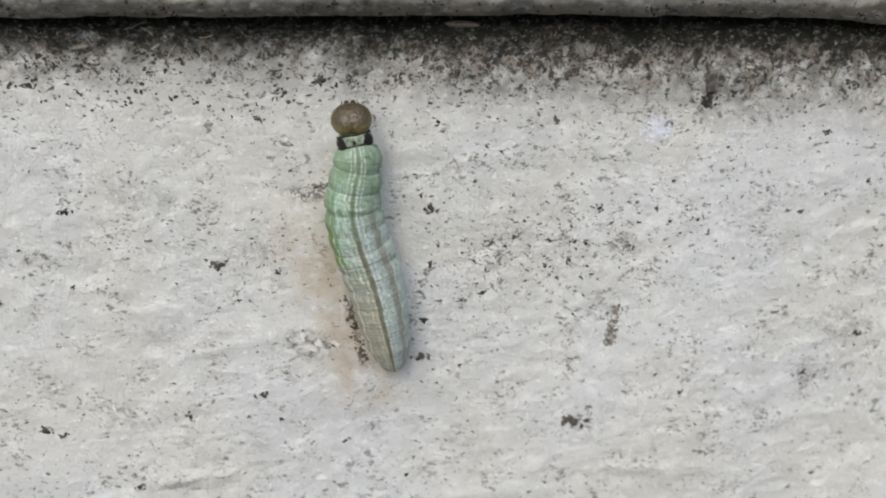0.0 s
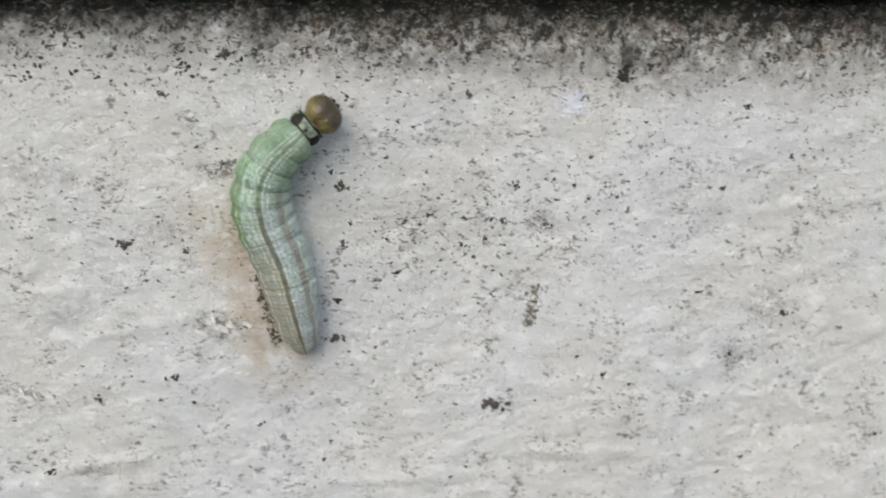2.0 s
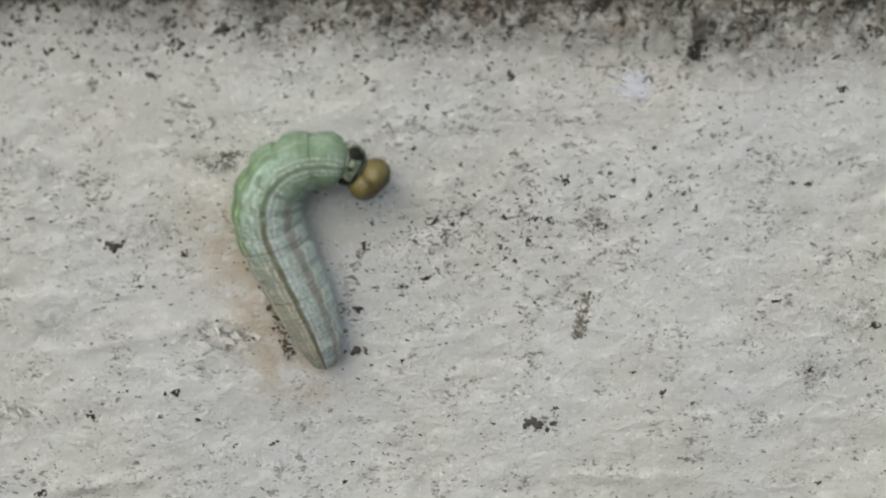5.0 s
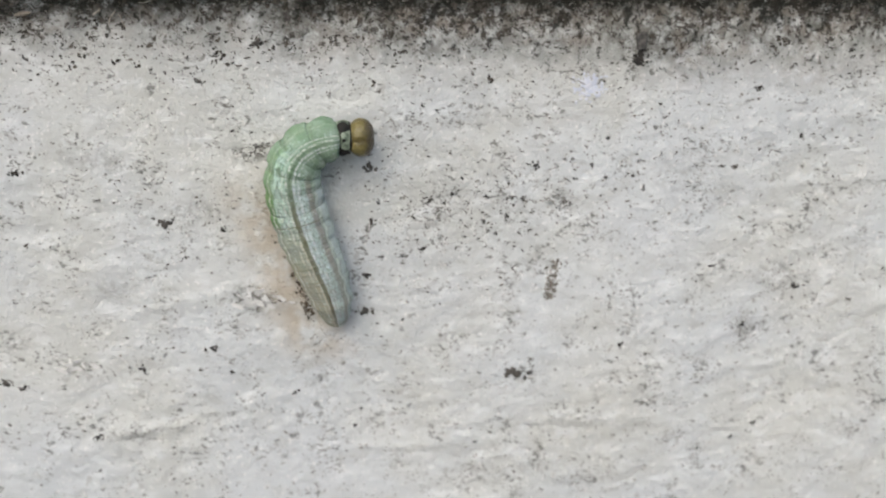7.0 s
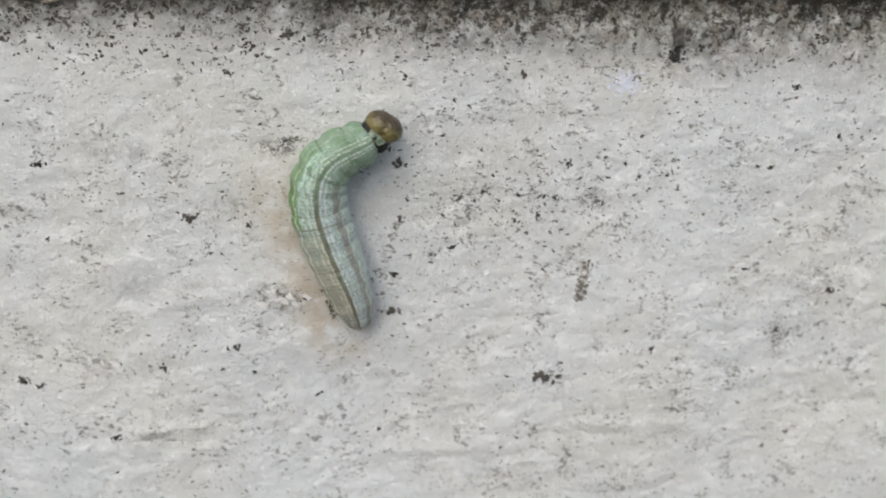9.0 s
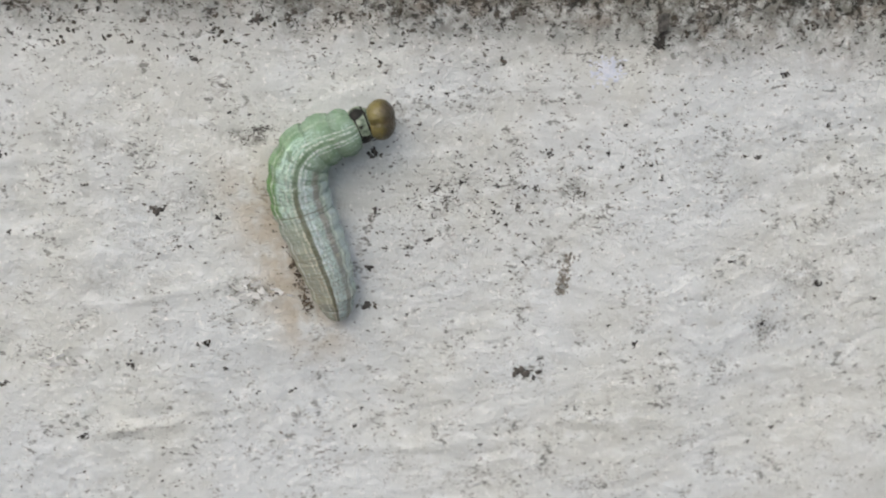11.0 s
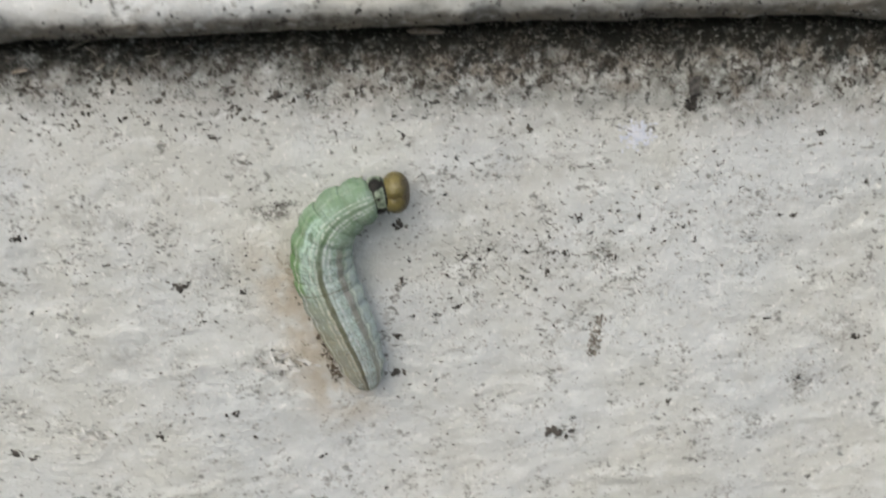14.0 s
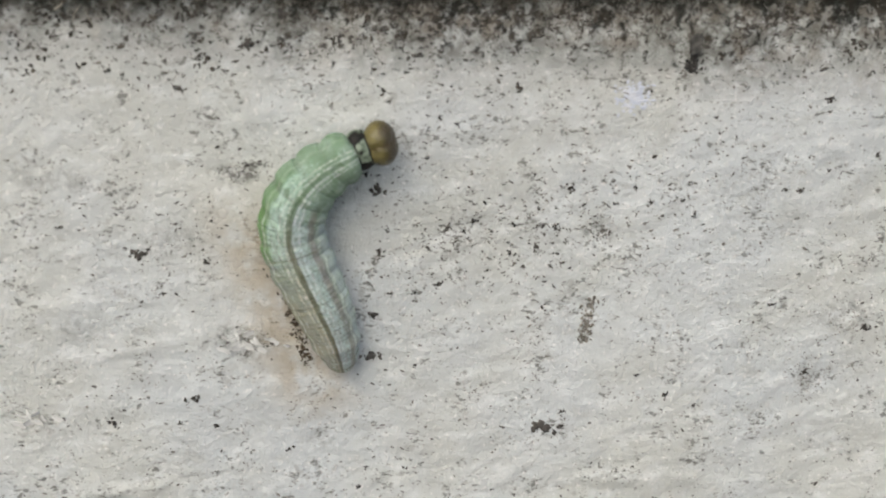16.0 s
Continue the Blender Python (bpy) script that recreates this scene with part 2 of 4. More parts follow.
    # mint-white highlights painted on the back, here and partly in the chalk
    mint_gleam = m.math("MULTIPLY", band(side, -0.075, 0.030, 0.030), m.math("MULTIPLY", m.step(v, 0.44, 0.54), m.step(v, 0.88, 0.74)))
    colour = paint(colour, m.math("MULTIPLY", mint_gleam, m.step(m.noise(across, 1.3, 4, 0.7, 0.5), 0.36, 0.60)), 0.80, (0.52, 0.74, 0.61))
    dull = m.math("MULTIPLY", band(side, 0.114, 0.012, 0.018), m.math("MULTIPLY", m.step(v, 0.12, 0.36), m.step(v, 0.78, 0.66)))
    colour = paint(colour, dull, 0.55, (0.285, 0.245, 0.225))
    # right flank only: the bluish light showing through it put into the colour
    pale = m.math("MULTIPLY", m.step(side, 0.145, 0.18), m.step(v, 0.82, 0.60))
    colour = paint(colour, m.math("MULTIPLY", pale, m.step(m.noise(grid, 1.1, 3), 0.25, 0.55)), 0.75, (0.56, 0.69, 0.64))
    # dashed pale lines along the back and the flanks
    beads = m.math("MULTIPLY", m.step(m.noise(across, 1.7, 4, 0.7, 0.8), 0.40, 0.60), m.math("ADD", m.math("MULTIPLY", ring, 0.4), 0.6))
    cream = m.mix(rear, (0.70, 0.78, 0.68), (0.74, 0.70, 0.53))
    for centre, half, soft, amount in ((0.022, 0.003, 0.007, 0.82), (0.050, 0.003, 0.006, 0.74)):
        colour = paint(colour, m.math("MULTIPLY", band(off, centre, half, soft), beads), amount, m.mix(right, cream, (0.76, 0.82, 0.80)))
    flank = m.math("ADD", off, m.math("MULTIPLY", swell, 0.007))
    colour = paint(colour, m.math("MULTIPLY", band(flank, 0.152, 0.005, 0.010), m.math("ADD", m.math("MULTIPLY", beads, 0.7), 0.3)), m.math("SUBTRACT", 0.80, m.math("MULTIPLY", front, 0.62)), (0.72, 0.82, 0.70))
    flecks = m.step(m.noise(along, 1.3, 4, 0.75, 0.5), 0.57, 0.70)
    colour = paint(colour, m.math("MULTIPLY", flecks, m.step(off, 0.17, 0.11)), m.math("SUBTRACT", 0.50, m.math("MULTIPLY", front, 0.25)), (0.72, 0.79, 0.77))
    # short pale rungs across the back, broken and uneven
    rungs = m.math("MULTIPLY", m.math("MULTIPLY", ring, ring), m.step(m.noise(across, 0.8, 4, 0.75, 1.0), 0.52, 0.66))
    colour = paint(colour, m.math("MULTIPLY", rungs, m.step(off, 0.15, 0.08)), m.math("SUBTRACT", 0.50, m.math("MULTIPLY", front, 0.22)), (0.70, 0.87, 0.80))
    # the gut showing dark along the middle of the back
    reach = m.math("ADD", 0.004, m.math("MULTIPLY", m.math("MULTIPLY", m.step(v, 0.05, 0.30), m.step(v, 0.74, 0.58)), 0.0045))
    vein = m.step(m.math("SUBTRACT", off, reach), 0.010, 0.0)
    vein = m.math("MULTIPLY", vein, m.math("ADD", 0.72, m.math("MULTIPLY", m.step(m.noise(along, 0.8, 3), 0.35, 0.65), 0.28)))
    colour = paint(colour, vein, m.math("SUBTRACT", 0.80, m.math("MULTIPLY", front, 0.22)), m.mix(front, (0.125, 0.118, 0.060), (0.095, 0.15, 0.08)))
    # shade in the creases, segment folds and waist, drawn into the skin's colour
    crease = m.math("MULTIPLY", m.math("SUBTRACT", 1.0, ring), m.step(m.noise(across, 0.9, 3, 0.6, 0.7), 0.50, 0.64))
    colour = paint(colour, crease, 0.17, (0.15, 0.165, 0.11))
    fold = m.math("FRACT", m.math("ADD", m.math("MULTIPLY", v, 12.565), 0.5))
    fold = m.math("MULTIPLY", band(fold, 0.5, 0.012, 0.035), m.step(m.noise(grid, 0.9, 2), 0.40, 0.60))
    colour = paint(colour, fold, 0.26, (0.12, 0.13, 0.08))
    waist = m.math("ADD", v, m.math("MULTIPLY", m.math("SUBTRACT", m.noise(grid, 0.7, 2), 0.5), 0.012))
    colour = paint(colour, m.math("MULTIPLY", band(waist, 0.503, 0.0012, 0.004), m.step(off, 0.20, 0.14)), 0.62, (0.13, 0.12, 0.07))
    colour = paint(colour, m.step(v, 0.035, 0.005), 0.5, (0.25, 0.20, 0.13))
    relief = m.bump(m.math("ADD", m.math("MULTIPLY", ring, 0.04), m.noise(across, 1.6, 4, 0.65, 0.5)), 0.00024)
    return m.done(Base_Color=colour, Roughness=0.27, Normal=relief, Subsurface_Weight=0.55, Subsurface_Radius=Vector((1.0, 1.1, 0.7)),
                  Subsurface_Scale=0.0010, Specular_IOR_Level=0.5)


def head_shell():
    """Ochre lobes at the back of the head, dark and pitted on the face."""
    m = Nodes("head_shell")
    p = m.coords()
    x = m.node("ShaderNodeSeparateXYZ", "X", {"Vector": p})
    y = m.math("ABSOLUTE", m.node("ShaderNodeSeparateXYZ", "Y", {"Vector": p}))
    pits = m.node("ShaderNodeTexVoronoi", "Distance", {"Vector": p, "Scale": 4.5})
    cloud = m.noise(p, 1.3, 3)
    colour = m.mix(m.step(cloud, 0.35, 0.65), (0.095, 0.082, 0.030), (0.180, 0.152, 0.054))
    # ochre lobes lightest at their middles, a soft highlight painted in
    lobe = m.math("MULTIPLY", m.step(m.math("ABSOLUTE", m.math("SUBTRACT", y, 0.62)), 0.52, 0.10), m.step(x, 0.55, -0.2))
    colour = m.mix(m.math("MULTIPLY", lobe, 0.55), colour, (0.215, 0.186, 0.072))
    face = m.step(m.math("ADD", x, m.math("MULTIPLY", m.math("SUBTRACT", cloud, 0.5), 1.2)), 0.20, 0.75)
    colour = m.mix(m.math("MULTIPLY", face, 0.85), colour, (0.060, 0.048, 0.036))
    colour = m.mix(m.math("MULTIPLY", m.step(y, 0.16, 0.02), 0.50), colour, (0.075, 0.048, 0.02))
    speckle = m.math("MULTIPLY", m.step(pits, 0.28, 0.08), m.math("ADD", m.math("MULTIPLY", face, 0.65), 0.22))
    colour = m.mix(speckle, colour, (0.030, 0.023, 0.016))
    return m.done(Base_Color=colour, Roughness=0.36, Normal=m.bump(pits, 0.00005), Specular_IOR_Level=0.5)


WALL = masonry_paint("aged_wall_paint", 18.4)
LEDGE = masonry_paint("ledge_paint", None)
PLASTER = plain("plain_render", (0.55, 0.53, 0.50), (0.62, 0.60, 0.57), 0.85, 0.05, 0.0004)
PLASTER_DULL = plain("dull_render", (0.20, 0.19, 0.175), (0.26, 0.25, 0.235), 0.9, 0.05, 0.0004)
PAVING = plain("paving", (0.085, 0.08, 0.072), (0.12, 0.112, 0.10), 0.9, 0.02, 0.0006)
MOULD = dirt("brown_black_mould", (0.018, 0.017, 0.014), (0.13, 0.115, 0.095))
SOIL = dirt("black_dirt", (0.012, 0.012, 0.011), (0.075, 0.068, 0.060))
DARK_DIRT = dirt("dark_grey_dirt", (0.028, 0.026, 0.024), (0.14, 0.13, 0.115))
GREY_DIRT = dirt("grey_dirt", (0.030, 0.028, 0.026), (0.25, 0.235, 0.21))
PALE_DIRT = dirt("pale_dirt", (0.16, 0.155, 0.145), (0.42, 0.41, 0.385))
FLAKE = plain("grey_flake", (0.05, 0.05, 0.047), (0.12, 0.115, 0.105), 0.8)
BROWN_DIRT = dirt("brown_soil", (0.026, 0.021, 0.015), (0.15, 0.115, 0.08))
LIME = plain("pale_lime", (0.56, 0.61, 0.70), (0.68, 0.71, 0.77), 0.7, 2.0)
STRAW = plain("pale_fibre", (0.24, 0.225, 0.185), (0.40, 0.38, 0.33), 0.7)
PEELING = plain("peeling_paint", (0.70, 0.71, 0.69), (0.82, 0.83, 0.82), 0.7, 1.5)
HUSK_GREY = dirt("grey_husk", (0.065, 0.06, 0.05), (0.36, 0.34, 0.30))
HUSK = plain("brown_husk", (0.20, 0.175, 0.14), (0.32, 0.285, 0.24), 0.6)
SKIN = larva_skin()
SHELL = head_shell()
COLLAR = plain("pale_collar", (0.07, 0.10, 0.065), (0.27, 0.33, 0.25), 0.42, 2.2)
BLACK = plain("black_shield", (0.010, 0.010, 0.009), (0.020, 0.020, 0.017), 0.55, 3.0, 0.00003, 0.2)
LEG = plain("leg_skin", (0.30, 0.33, 0.22), (0.38, 0.36, 0.26), 0.45)
MOUTH = plain("dark_mouth", (0.030, 0.020, 0.012), (0.06, 0.04, 0.02), 0.35)


# ---- meshes ----
def mesh_of(name, verts, faces, material, smooth=True):
    data = bpy.data.meshes.new(name)
    data.from_pydata(verts, [], faces)
    data.materials.append(material)
    data.polygons.foreach_set("use_smooth", [smooth] * len(data.polygons))
    data.update()
    return data


def part(name, data, parent, label=""):
    ob = new(name, data)
    ob.parent = parent
    return tagged(ob, label)




@functools.lru_cache(None)
def lattice(seed):
    return np.random.default_rng(seed).random((256, 256))


def value_noise(x, y, seed):
    """Smooth noise between 0 and 1, one bump a unit."""
    grid = lattice(seed)
    xi, yi = np.floor(x).astype(int), np.floor(y).astype(int)
    fx, fy = x - xi, y - yi
    fx, fy = fx * fx * (3 - 2 * fx), fy * fy * (3 - 2 * fy)
    a, b = grid[xi % 256, yi % 256], grid[(xi + 1) % 256, yi % 256]
    c, d = grid[xi % 256, (yi + 1) % 256], grid[(xi + 1) % 256, (yi + 1) % 256]
    return (a * (1 - fx) + b * fx) * (1 - fy) + (c * (1 - fx) + d * fx) * fy


def wall_relief(x, z):
    """How far the coat stands out of the wall's plane, in millimetres, brushed on nearly level."""
    c, s = math.cos(radians(-5)), math.sin(radians(-5))
    a, b = c * x - s * z, s * x + c * z
    out = 0.40 * value_noise(x / 11, z / 8, 1) + 0.15 * value_noise(a / 5.5, b / 2.4, 2)
    out += 0.085 * value_noise(a / 2.2, b / 1.1, 3) + 0.10 * value_noise(a / 0.9, b / 0.65, 4) + 0.05 * value_noise(a / 0.5, b / 0.4, 5)
    for cx, cz, wide, tall, turn, high in ((-19.6, -16.9, 1.5, 0.5, 4, 0.30), (-16.0, -16.6, 0.9, 0.4, 0, 0.20), (17.0, -17.7, 5.5, 0.55, -3, 0.10), (-16.5, -6.2, 3.6, 0.40, 9, 0.14),
                                           (3.0, -19.5, 4.5, 0.45, -2, 0.16), (30.0, -13.6, 4.0, 0.55, 5, 0.09), (-21.5, -3.0, 2.4, 0.6, 6, 0.18), (36.0, 2.0, 3.2, 0.5, 3, 0.14)):
        u, v = math.cos(radians(turn)) * (x - cx) + math.sin(radians(turn)) * (z - cz), math.cos(radians(turn)) * (z - cz) - math.sin(radians(turn)) * (x - cx)
        v = v + 0.5 * tall * (value_noise(u / 1.3 + 5 * cx, 0 * u, 7) - 0.5)
        out = out + high * np.exp(-((u / wide) ** 2) - (v / tall) ** 2)
    joint = np.clip((z + 0.016 * x - 16.3 - 0.8 * value_noise(x / 3.0, 0 * z, 6)) / 1.6, 0, 1)
    return out - 0.42 - 1.7 * joint * joint * (3 - 2 * joint)


def spaced(lo, a, b, hi, fine):
    """Lines from lo to hi, close together from a to b and wider outside."""
    def outward(gap):
        steps, at, step = [], 0.0, fine
        while at < gap:
            step *= 1.35
            at += step
            steps.append(min(at, gap))
        return np.array(steps)
    return np.concatenate([a - outward(a - lo)[::-1], np.arange(a, b, fine), b + outward(hi - b)])


def slab(name, xs, zs, depth, relief, material):
    """An upright slab whose front, towards -y, has relief; its back lies depth behind."""
    X, Z = np.meshgrid(xs, zs)
    n, k = len(zs), len(xs)
    Y = -relief(X, Z)
    verts = np.stack([X, Y, Z], -1).reshape(-1, 3)
    i = (np.arange(n - 1)[:, None] * k + np.arange(k - 1)[None]).ravel()
    faces = np.stack([i, i + 1, i + k + 1, i + k], -1).tolist()
    rim = [*range(k), *(r * k + k - 1 for r in range(1, n)), *(n * k - 2 - c for c in range(k - 1)), *(r * k for r in range(n - 2, 0, -1))]
    behind = [len(verts) + j for j in range(len(rim))]
    verts = np.concatenate([verts, verts[rim] * (1, 0, 1) + (0, depth, 0)])
    faces += [[rim[j], behind[j], behind[(j + 1) % len(rim)], rim[(j + 1) % len(rim)]] for j in range(len(rim))]
    faces.append(behind[::-1])
    return mesh_of(name, (verts * MM).tolist(), faces, material)


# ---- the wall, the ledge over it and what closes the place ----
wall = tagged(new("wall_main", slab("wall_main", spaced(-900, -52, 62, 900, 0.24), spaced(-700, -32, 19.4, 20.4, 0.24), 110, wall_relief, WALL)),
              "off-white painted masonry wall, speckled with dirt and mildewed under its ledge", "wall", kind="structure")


NOSE = [(4, 18.8), (1.4, 18.7), (0.2, 18.55), (-0.8, 18.42), (-1.5, 18.5), (-2.1, 18.75), (-2.6, 19.1), (-3.05, 19.5), (-3.4, 19.95), (-3.6, 20.4), (-3.62, 20.85),
        (-3.45, 21.25), (-3.05, 21.65), (-2.5, 22.0), (-1.7, 22.4), (-0.8, 22.75), (0.4, 23.15), (2, 23.7), (4, 24.3), (7, 25.2), (12, 26.5), (20, 28.2), (34, 31), (60, 35), (60, 19.5)]


def ledge_surface(X, Y, Z):
    """The lumpy, sagging surface of the ledge over a point of its straight outline, in millimetres."""
    lump = 0.55 * (value_noise(X / 7, Z / 4 + 9, 11) - 0.5) + 0.46 * (value_noise(X / 2.1, Z / 1.6 + Y / 1.6 + 40, 12) - 0.5) + 0.24 * (value_noise(X / 0.8, Z / 0.6 + Y / 0.7 + 90, 13) - 0.5)
    front = np.clip((3 - Y) / 4, 0, 1)
    sag = 0.5 * (value_noise(X / 13 + 60, 0 * X, 14) - 0.5) + 0.5 * np.exp(-((X - 34) / 9) ** 2) * -1
    low = np.clip((22.5 - Z) / 3, 0, 1)
    return Y - lump * front, Z + (sag * low - lump * 0.35) * front - 0.016 * np.clip(X, -60, 70) + 0.2


def ledge_mesh():
    """A projecting ledge with a rounded, lumpy nose and a weathered slope on top, swept along x."""
    xs = spaced(-900, -55, 65, 900, 0.35)
    P = np.array(NOSE)
    X = xs[:, None] + 0 * P[None, :, 0]
    Y, Z = ledge_surface(X, P[None, :, 0] + 0 * X, P[None, :, 1] + 0 * X)
    verts = np.stack([X, Y, Z], -1).reshape(-1, 3)
    k, n = len(NOSE), len(xs)
    faces = [(i * k + j, i * k + (j + 1) % k, (i + 1) * k + (j + 1) % k, (i + 1) * k + j) for i in range(n - 1) for j in range(k)]
    faces += [tuple(range(k))[::-1], tuple((n - 1) * k + j for j in range(k))]
    return mesh_of("ledge", (verts * MM).tolist(), faces, LEDGE)


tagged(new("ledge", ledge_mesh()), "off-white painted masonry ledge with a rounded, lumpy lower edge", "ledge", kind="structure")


def block(name, lo, hi, material, label, category):
    bm = bmesh.new()
    bmesh.ops.create_cube(bm, size=1)
    for v in bm.verts:
        v.co = Vector([(a + b) / 2 + (b - a) * c for a, b, c in zip(lo, hi, v.co)])
    data = bpy.data.meshes.new(name)
    bm.to_mesh(data)
    bm.free()
    data.materials.append(material)
    return tagged(new(name, data), label, category, kind="structure")


block("wall_upper", (-0.9, 0.0602, 0.0205), (0.9, 0.16, 0.5), PLASTER, "plain rendered wall set back above the ledge", "wall")
# unseen, added to block light from the horizon so that undersides darken
block("horizon_blocker", (-5, -2.9, -0.7), (5, -2.7, 0.55), PLASTER_DULL, "unseen dull block added to keep low sky light off the ledge", "wall")
# unseen ground, coloured dark to weaken the bounce under the ledge
block("ground", (-60, -60, -0.75), (60, 60, -0.7), PAVING, "unseen dark ground sheet added below the wall", "ground")


# ---- dirt on the wall ----
def surface(x, z):
    return -float(wall_relief(np.array([x]), np.array([z]))[0])


def crumb(x, z, w, h, turn, rise, r, sides=9):
    """The corners and faces of one low ragged crumb, in millimetres, stuck to the wall round x, z."""
    c, s = math.cos(turn), math.sin(turn)
    verts, faces = [], []
    ragged = 1 + 0.55 * (r.random(sides) - 0.5) * 2
    y = surface(x, z)
    for size, out in ((1.0, -0.05), (0.92, 0.35), (0.55, 0.85)):
        for k in range(sides):
            a = 2 * math.pi * k / sides
            px, pz = w * size * ragged[k] * math.cos(a), h * size * ragged[k] * math.sin(a)
            verts.append((x + c * px - s * pz, y - rise * out * (0.7 + 0.6 * r.random()), z + s * px + c * pz))
    verts.append((x, y - rise, z))
    for ring in range(2):
        for k in range(sides):
            a, b = ring * sides + k, ring * sides + (k + 1) % sides
            faces.append((a, b, b + sides, a + sides))
    faces += [(2 * sides + k, 2 * sides + (k + 1) % sides, 3 * sides) for k in range(sides)]
    return verts, faces


def crumbs(name, rows, material, r, sides=9):
    verts, faces = [], []
    for x, z, w, h, turn, rise in rows:
        v, f = crumb(x, z, w, h, turn, rise, r, sides)
        faces += [[i + len(verts) for i in face] for face in f]
        verts += v
    return mesh_of(name, (np.array(verts) * MM).tolist(), faces, material, False)


def ragged_speck(x, z, size, flat, r):
    """One mark: a clot of a few crumbs that touch."""
    rows = [(x, z, size * 0.34, size * 0.25, r.random() * 3, 0.05 + 0.09 * size)]
    for _ in range(int(4 + 9 * size)):
        a, d = r.random() * 6.28, size * (0.15 + 0.60 * r.random())
        rows.append((x + d * math.cos(a) * (1.25 if flat else 1.0), z + d * math.sin(a) * (0.55 if flat else 1.0), size * (0.10 + 0.17 * r.random()),
                     size * (0.07 + 0.13 * r.random()), r.random() * 3, 0.03 + 0.05 * size))
    return rows


# x, z and size of the marks that stand out, in millimetres
MARKS_UPPER = [
    (0.1, 4.4, 0.81), (12.7, 4.0, 0.55), (20.2, 3.0, 0.34), (19.3, 4.1, 0.3), (17.1, 3.9, 0.34), (18.3, 6.0, 0.34),
    (22.2, 8.5, 0.3), (3.3, 6.4, 0.34), (4.1, 9.0, 0.34), (2.8, 13.1, 0.51), (-2.1, 14.3, 0.47), (-7.7, 14.0, 0.47),
    (-12.2, 11.3, 0.51), (-10.1, 7.5, 0.3), (-15.6, 0.5, 0.94), (-21.8, 14.9, 0.43), (-26.2, 5.0, 0.6), (6.3, 2.0, 0.43),
    (4.6, 1.6, 0.51), (29.7, 9.5, 0.47), (0.6, 1.5, 0.34), (3.2, 0.3, 0.34), (8.3, 14.5, 0.6), (10.1, 15.5, 0.51),
    (-5.6, 15.9, 0.51), (-10.3, 15.9, 0.38), (-2.8, 15.5, 0.43), (1.2, 15.8, 0.47), (20.6, 11.7, 0.47), (15.7, 2.9, 0.3),
    (27.2, 3.5, 0.38), (13.7, 2.9, 0.3), (-0.7, 5.5, 0.38),
]
MARKS_LOWER = [
    (0.0, -0.0, 0.55), (4.0, -2.3, 0.55), (-0.8, -7.4, 0.85), (-14.3, -2.3, 0.38), (-18.4, -11.6, 0.6), (-12.9, -9.9, 0.68),
    (-29.3, -12.2, 0.6), (-27.8, -12.6, 0.43), (-11.4, -0.2, 0.51), (-7.4, -6.1, 0.51), (11.3, -13.4, 1.28), (19.6, -11.2, 0.51),
    (21.7, -12.1, 0.3), (17.6, -9.6, 0.3), (2.2, -8.2, 0.34), (10.4, -0.0, 0.51), (8.7, -0.4, 0.51), (26.9, -4.7, 0.34),
    (9.6, -1.3, 0.34), (-0.6, -4.4, 0.6), (-6.6, -14.2, 0.43), (-14.0, -11.8, 0.34), (-11.5, -12.1, 0.43), (-22.5, -17.2, 0.51),
    (8.3, -13.2, 0.3), (12.4, -12.2, 0.38), (29.6, -10.0, 0.51),
]
MARKS_OUTER = [
    (41.6, 7.4, 0.43), (46.7, 1.3, 0.55), (46.2, -1.9, 0.38), (38.3, -8.1, 0.38), (26.7, -4.7, 0.34), (42.3, -17.4, 0.43),
    (31.2, -18.9, 0.43), (33.6, -6.7, 0.6), (29.6, 9.6, 0.38), (28.2, 3.4, 0.47), (46.5, -17.3, 0.6), (26.5, -21.0, 0.34),
    (34.9, 13.1, 0.55), (36.6, 12.2, 0.43), (44.2, 12.4, 0.51), (41.8, 10.4, 0.47), (-33.4, 5.1, 0.51), (-26.4, 4.9, 0.51),
    (-31.5, -2.0, 0.38), (-26.2, -0.8, 0.34), (-29.2, -12.4, 0.6), (-28.0, -12.8, 0.43), (-7.8, 14.0, 0.77), (-33.5, 16.5, 0.6),
    (-39.5, -12.7, 0.68), (-22.6, -17.3, 0.51), (-30.9, 16.5, 0.6), (-26.9, 16.0, 0.51), (-31.7, 13.1, 0.34), (-29.8, 2.1, 0.34),
    (-20.5, 2.6, 0.34),
]
MARKS_MIDDLE = [
    (18.1, 2.9, 0.36), (7.0, 3.3, 0.32), (10.9, 1.5, 0.50), (11.8, 1.3, 0.40), (7.2, -1.5, 0.32), (21.1, 2.0, 0.38),
    (33.2, 5.8, 0.34), (30.0, 4.7, 0.30), (6.1, 5.2, 0.34), (5.2, 8.6, 0.34), (29.3, -20.1, 0.34), (16.2, -21.5, 0.34),
    (-1.4, -15.9, 0.32), (-1.9, -17.4, 0.34), (0.7, -2.9, 0.34), (5.6, 1.3, 0.34), (8.9, 1.7, 0.38), (15.5, 4.4, 0.30),
    (2.3, -2.9, 0.32),
]

for n, (x, z, size) in enumerate(MARKS_UPPER + MARKS_LOWER + MARKS_OUTER + MARKS_MIDDLE):
    r = np.random.default_rng(100 + n)
    flat = r.random() < 0.6
    big = size > 0.7
    speck = new("dirt_speck", crumbs("dirt_speck", ragged_speck(x, z, size, flat, r), DARK_DIRT if big or n % 3 == 0 else SOIL, r, 8))
    tagged(speck, "ragged clot of dark dirt stuck to the painted wall" if big else "small black speck of dirt on the painted wall", "dirt speck", "dirt specks on the wall")


